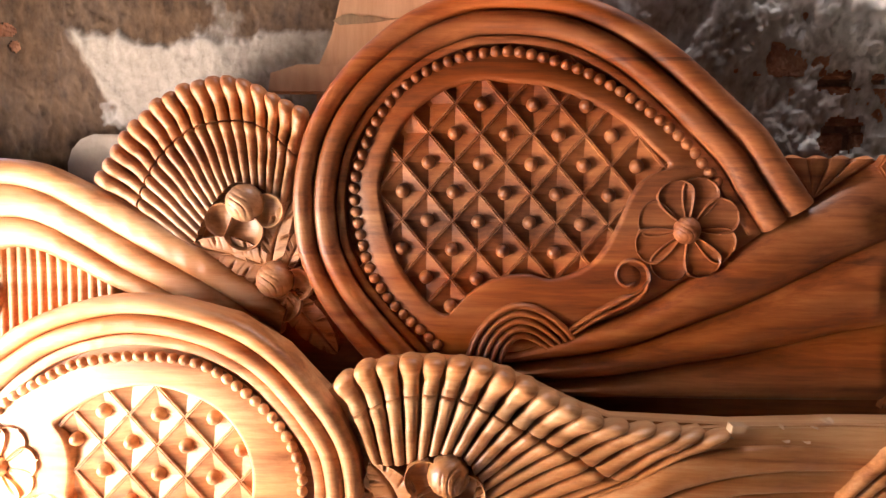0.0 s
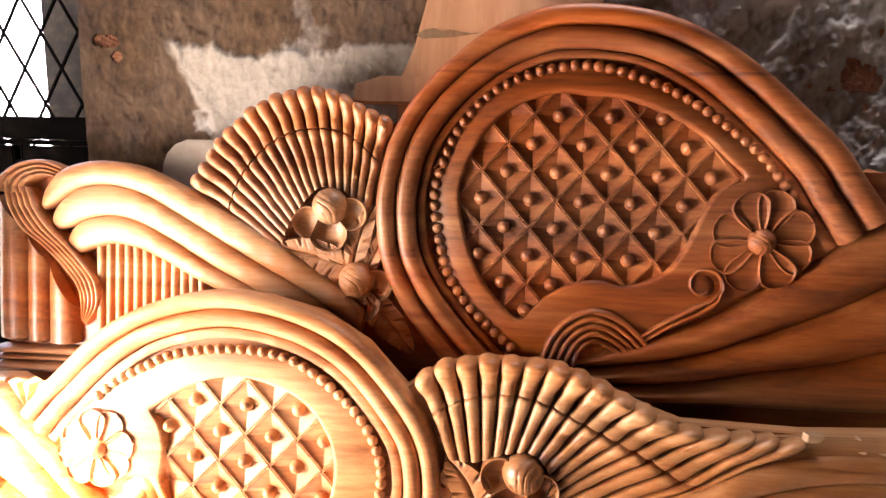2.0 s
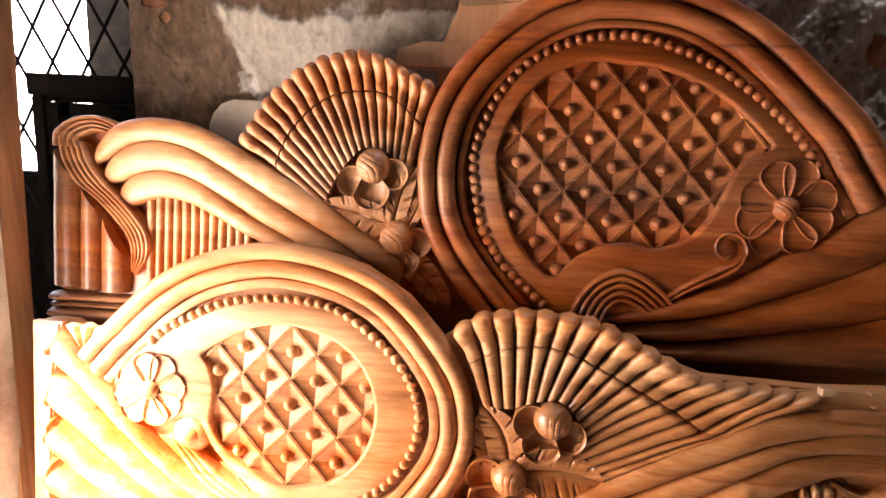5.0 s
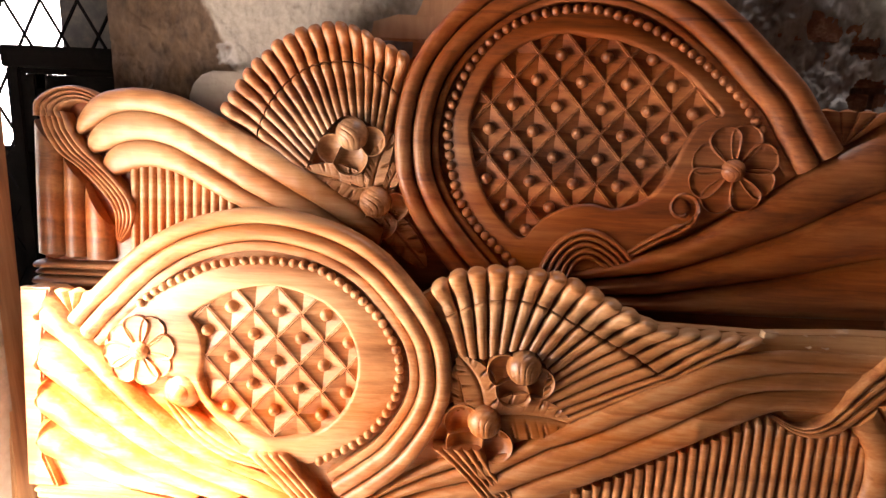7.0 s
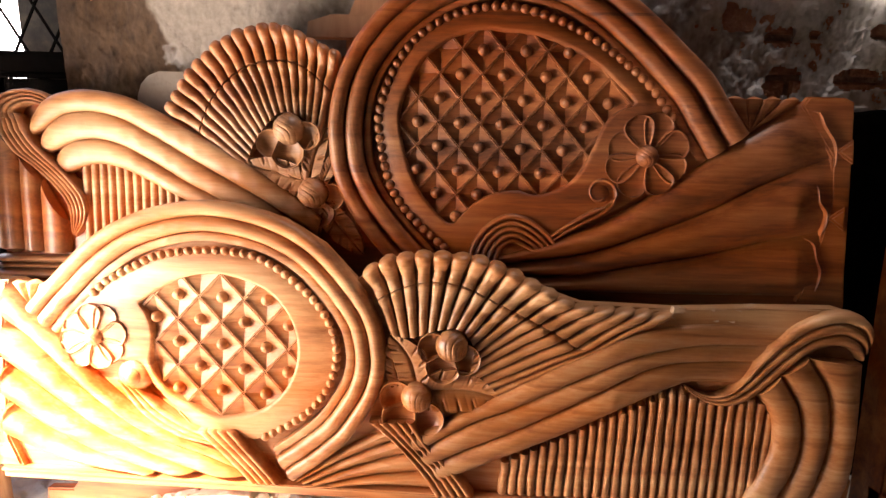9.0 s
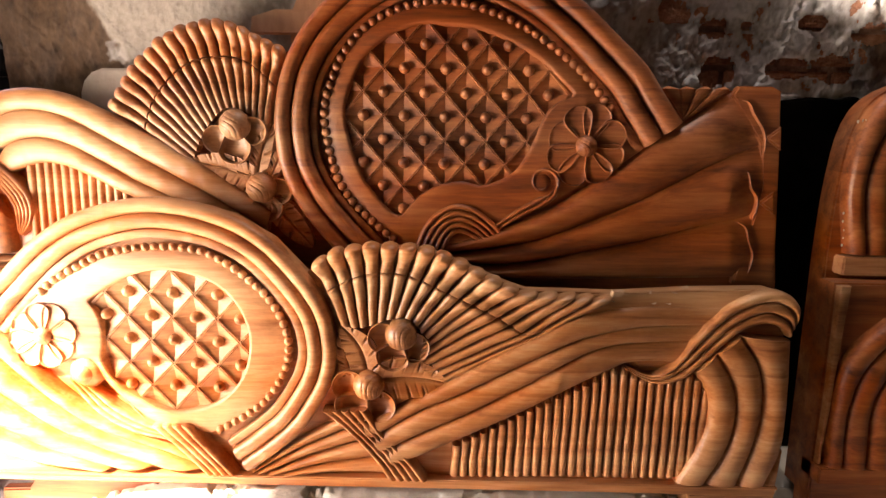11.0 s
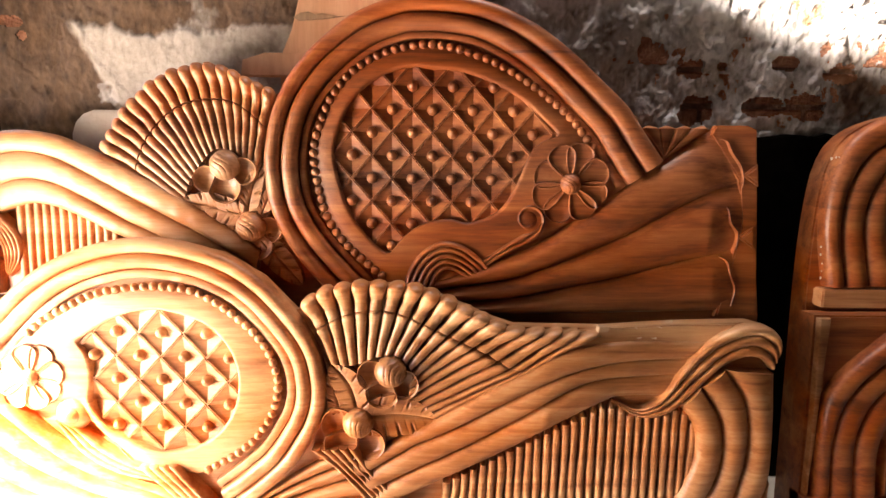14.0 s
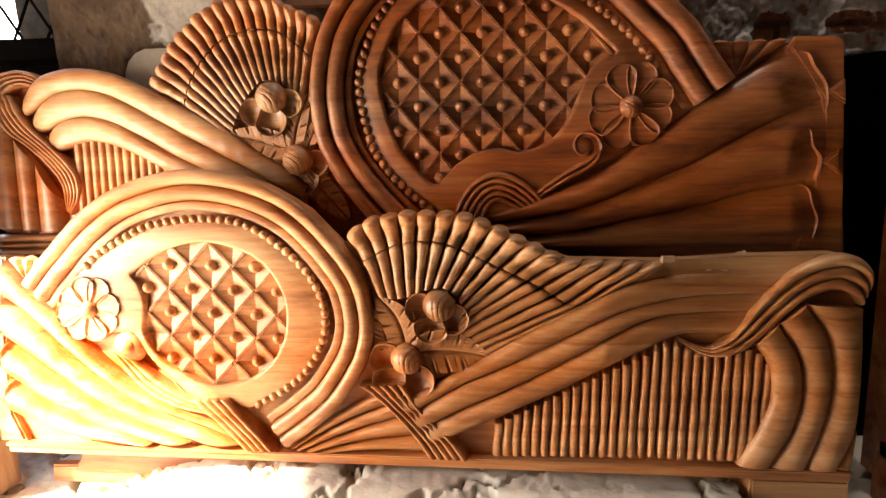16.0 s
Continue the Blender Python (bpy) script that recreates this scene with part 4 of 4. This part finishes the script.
for z, w, h in ((-0.077, 0.016, 0.016), (-0.092, 0.011, 0.01), (-0.108, 0.018, 0.02)):
    a = spline([(-0.95, z + w / 2 - 0.002), (-0.85, z + w / 2), (-0.72, z + w / 2 + 0.004)], 12)
    loft("base_moulding", a, a - (0, w), h, ROUND, head, SHADED_TEAK)
# corner fan and pleat ends
for k in range(4):
    x0, x1 = 0.487 + k * 0.036, 0.487 + (k + 1) * 0.036
    u = np.linspace(0.05, 1, 12)[:, None]
    ap = np.array((0.535, 0.222))
    loft("corner_rib", ap + (np.array((x0 + 0.001, 0.287)) - ap) * u, ap + (np.array((x1 - 0.001, 0.287)) - ap) * u, 0.004, [(0, 0.7), (0.04, 0.92), (0.12, 1), (0.5, 1.02), (0.88, 1), (0.96, 0.92), (1, 0.7)], head, RED_TEAK, tip=(0, 0.14))
slab("end_plate", [(0.626, 0.27), (0.636, 0.288), (0.7, 0.288), (0.718, 0.28), (0.732, 0.1), (0.745, -0.1), (0.66, -0.1), (0.69, 0.03), (0.7, 0.1), (0.69, 0.18)], -0.004, 0.013, RED_TEAK, head, 0.003)
for a, b, c in (((0.636, 0.262), (0.668, 0.236), (0.697, 0.17)), ((0.654, 0.132), (0.676, 0.095), (0.692, 0.051)), ((0.659, 0.026), (0.682, -0.012), (0.691, -0.069))):
    q = spline([a, ((a[0] + b[0]) / 2 + 0.004, (a[1] + b[1]) / 2 + 0.009), b, ((c[0] + b[0]) / 2 + 0.007, (c[1] + b[1]) / 2 + 0.002), c, (c[0] - 0.004, c[1] - 0.02)], 30)
    loft("pleat_curl", offset(q, -0.0028), offset(q, 0.0028), 0.011, ROUND, head, RED_TEAK, tip=(0.3, 0.5))
for z in (0.19, 0.065):
    slab("end_notch", [(0.694, z), (0.722, z + 0.022), (0.726, z - 0.022)], -0.012, 0.013, RED_TEAK, head, 0.004)

# ---- footboard carving ----
flower(foot, -0.69, -0.206, 0.066, 8, 0.2)
for q, h in ((0.034, 0.019), (0.023, 0.026)):
    part("boss", dome("boss", q, q, h, TEAK, 28, 7), foot, m=pose(-0.617, 0, -0.281))
cords(foot, "stem", [(-0.607, -0.305), (-0.553, -0.35), (-0.49, -0.383), (-0.44, -0.4)], [(-0.652, -0.287), (-0.605, -0.354), (-0.537, -0.397), (-0.449, -0.42)], 3, 0.016, tip=(0.02, 0.1))
cords(foot, "stem", [(-0.418, -0.378), (-0.375, -0.43), (-0.328, -0.484)], [(-0.495, -0.382), (-0.44, -0.43), (-0.388, -0.484)], 4, 0.022, tip=(0.03, 0))
cords(foot, "stem", [(-0.068, -0.34), (-0.039, -0.388), (-0.007, -0.421), (0.022, -0.45), (0.05, -0.488)], [(-0.155, -0.345), (-0.114, -0.379), (-0.082, -0.412), (-0.05, -0.451), (-0.026, -0.488)], 5, 0.0255, tip=(0, 0))
for k in range(4):
    ends = [(-0.118, -0.362), (-0.098, -0.386), (-0.07, -0.412), (-0.04, -0.45), (-0.015, -0.486)]
    starts = [(-0.3, -0.482), (-0.29, -0.484), (-0.27, -0.486), (-0.24, -0.487), (-0.2, -0.488)]
    strips(foot, "ray", [[starts[k], ((starts[k][0] + ends[k][0]) / 2 - 0.004, (starts[k][1] + ends[k][1]) / 2 + 0.004), ends[k]],
                         [starts[k + 1], ((starts[k + 1][0] + ends[k + 1][0]) / 2 - 0.004, (starts[k + 1][1] + ends[k + 1][1]) / 2 + 0.004), ends[k + 1]]], 0.012, PLEAT, 20)
bud(foot, -0.002, -0.189, 0.031, 0.01, 2.6)
bowls(foot, ((-0.036, -0.196, 0.03, 0.019), (-0.017, -0.228, 0.033, 0.021), (0.022, -0.214, 0.03, 0.018)))
bud(foot, -0.065, -0.292, 0.03, 0.01, 2.6)
bowls(foot, ((-0.103, -0.294, 0.032, 0.019), (-0.093, -0.333, 0.037, 0.021), (-0.046, -0.334, 0.033, 0.019)))
leaf(foot, (-0.066, -0.275), (-0.118, -0.176), 0.07, 4, 0.016, -0.012)
leaf(foot, (-0.1, -0.275), (-0.12, -0.19), 0.042, 3, 0.01)
leaf(foot, (-0.052, -0.282), (0.088, -0.288), 0.092, 5, 0.017, 0.008)
slab("leaf_ground", [(-0.12, -0.19), (-0.05, -0.18), (0.03, -0.25), (0.085, -0.288), (-0.03, -0.35), (-0.06, -0.37), (-0.15, -0.39), (-0.122, -0.3), (-0.112, -0.24)], 0.004, 0.013, TEAK, foot, 0.003)
cords(foot, "strand", [(0.425, -0.243), (0.478, -0.261), (0.52, -0.239), (0.558, -0.182), (0.607, -0.128), (0.657, -0.1), (0.71, -0.093), (0.743, -0.118), (0.744, -0.156)],
      [(0.425, -0.25), (0.479, -0.278), (0.533, -0.271), (0.584, -0.226), (0.633, -0.176), (0.674, -0.157), (0.7, -0.157), (0.722, -0.168), (0.736, -0.19)], 3, 0.017)
slab("plain_plate", [(0.33, -0.112), (0.41, -0.105), (0.56, -0.097), (0.66, -0.096), (0.6, -0.14), (0.555, -0.19), (0.52, -0.24), (0.46, -0.25), (0.43, -0.22), (0.36, -0.17)], 0.002, 0.013, TEAK, foot, 0.002)
loft("corner_sliver", spline([(0.738, -0.42), (0.728, -0.455), (0.715, -0.486)], 10), spline([(0.745, -0.41), (0.745, -0.45), (0.744, -0.486)], 10), 0.012, ROUND, foot, TEAK)
for k in range(3):
    x0, x1 = -0.86 + k * 0.03, -0.83 + k * 0.03
    u = np.linspace(0.05, 1, 10)[:, None]
    ap = np.array((-0.812, -0.155))
    loft("corner_rib", ap + (np.array((x0 + 0.001, -0.103)) - ap) * u, ap + (np.array((x1 - 0.001, -0.103 - 0.004 * (k == 2))) - ap) * u, 0.011, ROUND, foot, TEAK, tip=(0, 0.14))
slab("end_plate", [(-0.918, -0.488), (-0.918, -0.106), (-0.862, -0.104), (-0.876, -0.19), (-0.88, -0.27), (-0.882, -0.35), (-0.884, -0.43), (-0.86, -0.488)], -0.004, 0.013, TEAK, foot, 0.004)
for a, b, c in (((-0.857, -0.128), (-0.871, -0.145), (-0.884, -0.167)), ((-0.866, -0.204), (-0.876, -0.233), (-0.884, -0.261)), ((-0.873, -0.277), (-0.878, -0.3), (-0.885, -0.332)), ((-0.872, -0.357), (-0.879, -0.38), (-0.884, -0.41))):
    q = spline([a, ((a[0] + b[0]) / 2 - 0.003, (a[1] + b[1]) / 2 - 0.003), b, ((c[0] + b[0]) / 2 - 0.003, (c[1] + b[1]) / 2 + 0.003), c], 20)
    loft("pleat_curl", offset(q, -0.004), offset(q, 0.004), 0.022, ROUND, foot, TEAK, tip=(0.4, 0.4))
box("rail_lip", (-0.9, -0.012, -0.496), (0.743, 0.01, -0.489), TEAK, foot, 0.002)

for k in range(22):
    x, z = random.choice(((0.3, -0.125), (0.37, -0.13), (0.43, -0.115), (0.5, -0.105), (0.2, -0.12)))
    x, z, w = x + random.uniform(-0.04, 0.04), z + random.uniform(-0.02, 0.015), random.uniform(0.004, 0.016)
    q = spline([(x, z), (x + w * 0.5, z + random.uniform(-0.0015, 0.0015)), (x + w, z + random.uniform(-0.003, 0.003))], 6)
    loft("nick", offset(q, -0.0007), offset(q, 0.0007), 0.0165 if x < 0.36 else 0.006, ROUND, foot, PLANK, tip=(0.5, 0.5))

slab("chip", [(0.391, -0.108), (0.393, -0.097), (0.415, -0.097), (0.409, -0.107)], -0.0175, 0.0, PLANK, foot, 0.001)

# ---- second bed's boards ----
def arched_board(name, label, y, arcs, bottom, left, right, top_line):
    e = new(name)
    e.matrix_world = BOARD @ pose(0, y, 0)
    tagged(e, label, "bed board")
    slab("panel", [tuple(p) for p in spline(top_line, 40)] + [(right, bottom), (left, bottom)], 0.012, 0.06, RED_TEAK, e)
    strips(e, "arch_moulding", arcs, 0.022, n=60)
    return e


def mirrored(c, x):
    return c + [(2 * x - p, q) for p, q in c[::-1]]


upper = arched_board("arched_bed_board", "arched reddish-brown carved bed board leaning on the wall", 0.012, [mirrored(c, 1.16) for c in (
    [(0.89, -0.036), (0.871, 0.1), (0.89, 0.22), (0.94, 0.285), (1.04, 0.318)], [(0.925, -0.036), (0.906, 0.1), (0.93, 0.2), (0.985, 0.255), (1.06, 0.278)],
    [(0.975, -0.034), (0.953, 0.1), (0.978, 0.185), (1.02, 0.222), (1.08, 0.238)], [(1.035, -0.03), (0.999, 0.08), (1.016, 0.15), (1.05, 0.178), (1.1, 0.188)])], -0.56, 0.86, 1.47,
    [(0.86, -0.04), (0.866, 0.1), (0.884, 0.218), (0.93, 0.282), (1.03, 0.318), (1.16, 0.328), (1.29, 0.318), (1.39, 0.282), (1.436, 0.218), (1.47, -0.04)])
slab("field", [(1.035, -0.03), (1.01, 0.08), (1.03, 0.14), (1.1, 0.18), (1.22, 0.18), (1.29, 0.14), (1.31, 0.08), (1.285, -0.03)], -0.004, 0.013, RED_TEAK, upper)
for x in (1.075, 1.092, 1.109, 1.126):
    loft("upright_rib", np.array([(x - 0.007, -0.03 + k * 0.015) for k in range(11)]), np.array([(x + 0.007, -0.03 + k * 0.015) for k in range(11)]), 0.014, ROUND, upper, RED_TEAK, tip=(0.05, 0.1))
box("rail", (0.876, -0.02, -0.078), (1.47, 0.05, -0.04), BROWN_TEAK, upper)
lower = arched_board("arched_footboard", "dark-brown carved arched footboard with a worn raw edge", -0.055, [mirrored(c, 1.16) for c in (
    [(0.857, -0.462), (0.857, -0.34), (0.87, -0.24), (0.943, -0.157), (1.05, -0.09)], [(0.888, -0.462), (0.885, -0.34), (0.905, -0.26), (0.957, -0.194), (1.055, -0.137)],
    [(0.935, -0.462), (0.93, -0.35), (0.945, -0.285), (0.985, -0.23), (1.06, -0.188)], [(0.983, -0.462), (0.978, -0.37), (0.988, -0.315), (1.015, -0.27), (1.07, -0.235)])], -0.6, 0.842, 1.48,
    [(0.842, -0.086), (1.0, -0.086), (1.2, -0.086), (1.48, -0.086)])
loft("raw_edge", spline([(0.843, -0.09), (0.845, -0.2), (0.846, -0.33), (0.843, -0.46)], 24), spline([(0.868, -0.09), (0.862, -0.2), (0.856, -0.33), (0.85, -0.46)], 24), 0.002, FLATTISH, lower, TEAK, rough=0.003)
spot = dome("paint_spot", 0.0022, 0.003, 0.001, WHITE, 8, 3)
for k in range(16):
    a = random.uniform(0, 1)
    part("paint_spot", spot, upper, m=pose(0.872 + 0.014 * random.random() + 0.03 * max(0, a - 0.7), -0.006 if k % 3 else 0.0, -0.02 + 0.26 * a) @ Matrix.Scale(random.uniform(0.5, 1.3), 4))
flower(lower, 1.068, -0.285, 0.05, 7, 0.3)
for k in range(6):
    x = 1.0 + k * 0.0165
    loft("upright_rib", np.array([(x - 0.007, -0.464 + i * 0.01) for i in range(13)]), np.array([(x + 0.007, -0.464 + i * 0.01) for i in range(13)]), 0.012, ROUND, lower, RED_TEAK, tip=(0.05, 0.1))
box("rail", (0.842, -0.012, -0.5), (1.48, 0.05, -0.464), RED_TEAK, lower)

# ---- behind the boards ----
plank = slab("raw_plank", [(-0.24, -0.5), (-0.24, 0.42), (-0.215, 0.477), (-0.195, 0.56), (-0.18, 0.66), (0.1, 0.66), (0.1, -0.5)], 0.055, 0.075, PLANK)
plank.matrix_world = BOARD
tagged(plank, "pale raw wooden plank leaning on the wall", "plank")
knot = slab("knot_split", [(-0.212, 0.499), (-0.196, 0.508), (-0.18, 0.51), (-0.166, 0.505), (-0.152, 0.507), (-0.12, 0.502), (-0.1, 0.503), (-0.142, 0.496), (-0.171, 0.494), (-0.2, 0.492)], 0.0525, 0.056, POST, plank, 0.001)
plank2 = slab("cross_plank", [(-0.32, 0.38), (-0.315, 0.414), (-0.27, 0.428), (0.0, 0.43), (0.0, 0.38)], 0.047, 0.054, PLANK)
plank2.matrix_world = BOARD
tagged(plank2, "short pale plank lying across behind the headboard", "plank")
pale = slab("pale_board", [(-0.672, -0.55), (-0.672, 0.262), (-0.664, 0.285), (-0.648, 0.302), (-0.625, 0.311), (-0.5, 0.311), (-0.5, -0.55)], 0.05, 0.068, PALE)
pale.matrix_world = BOARD
tagged(pale, "pale grey board with a rounded corner behind the headboard", "board")
cab = new("side_table")
cab.matrix_world = pose(-0.98, 0.2, 0)
tagged(cab, "black old wooden side table with a deep apron under the window", "table")
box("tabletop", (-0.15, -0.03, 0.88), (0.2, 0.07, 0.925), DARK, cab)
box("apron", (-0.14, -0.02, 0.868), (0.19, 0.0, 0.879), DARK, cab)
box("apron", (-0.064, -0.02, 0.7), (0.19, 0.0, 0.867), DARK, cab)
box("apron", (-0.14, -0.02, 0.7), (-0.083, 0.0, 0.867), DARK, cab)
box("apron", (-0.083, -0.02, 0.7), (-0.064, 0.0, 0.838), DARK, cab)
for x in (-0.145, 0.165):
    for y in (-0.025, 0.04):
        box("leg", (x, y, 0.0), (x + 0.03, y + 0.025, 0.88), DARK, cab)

# ---- grille window ----
grille = new("window_1")
grille.matrix_world = pose(-1.25, 0.29, 0)
structure(grille, "dark iron lattice grille before the bright yard", "window")
bar = box("lattice_bar", (-0.0028, -0.003, -1.5), (0.0028, 0.003, 1.5), DARK, grille, 0.001).data
bpy.data.objects.remove(bpy.data.objects["lattice_bar"])
for k in range(-14, 15):
    for sgn in (-1, 1):
        part("lattice_bar", bar, grille, m=pose(k * 0.088, 0.006 * sgn, 1.12, 0, 30 * sgn, 0))
box("grille_frame", (-0.42, -0.02, 0.0), (-0.38, 0.02, 2.2), IRON, grille)
for k, (x, z0, z1) in enumerate(((0.24, 0.0, 2.2),)):
    box("yard_post", (x - 0.085, 0.03, z0), (x + 0.2, 0.08, z1), IRON, grille)
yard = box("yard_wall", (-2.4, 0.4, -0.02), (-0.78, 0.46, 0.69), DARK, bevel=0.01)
structure(yard, "low dark wall behind the grille", "wall")
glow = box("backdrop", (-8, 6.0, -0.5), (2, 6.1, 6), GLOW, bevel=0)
structure(glow, "glowing sheet for the bright daylight behind the yard", "backdrop")

# ---- leaning plank at the pier ----
prop = box("leaning_plank", (-0.032, -0.03, -0.62), (0.0, 0.03, 1.3), POST, bevel=0.003)
prop.matrix_world = BOARD @ pose(-0.981, -0.05, 0.0, 0, -3.4, 0)
tagged(prop, "orange-brown wooden plank leaning upright beside the boards", "plank")

# ---- bricks of the back wall ----
brick = bpy.data.meshes.new("brick")
bm = bmesh.new()
bmesh.ops.create_cube(bm, size=1)
for v in bm.verts:
    v.co = Vector((v.co.x * 0.226, v.co.y * 0.02, v.co.z * 0.066))
bmesh.ops.bevel(bm, geom=bm.edges[:], offset=0.004, segments=1, affect="EDGES")
bm.to_mesh(brick)
bm.free()
brick.materials.append(BRICK)
for row in range(6):
    for col in range(5):
        x, z = 1.3 + col * 0.238 + 0.119 * (row % 2), 0.87 + row * 0.078
        part("brick", brick, back_wall, m=pose(x, 0.002 + random.uniform(-0.002, 0.002), z, 0, random.uniform(-0.6, 0.6), 0))
for row in range(3):
    part("brick", brick, back_wall, m=pose(0.018, 0.002, 0.97 + row * 0.078))
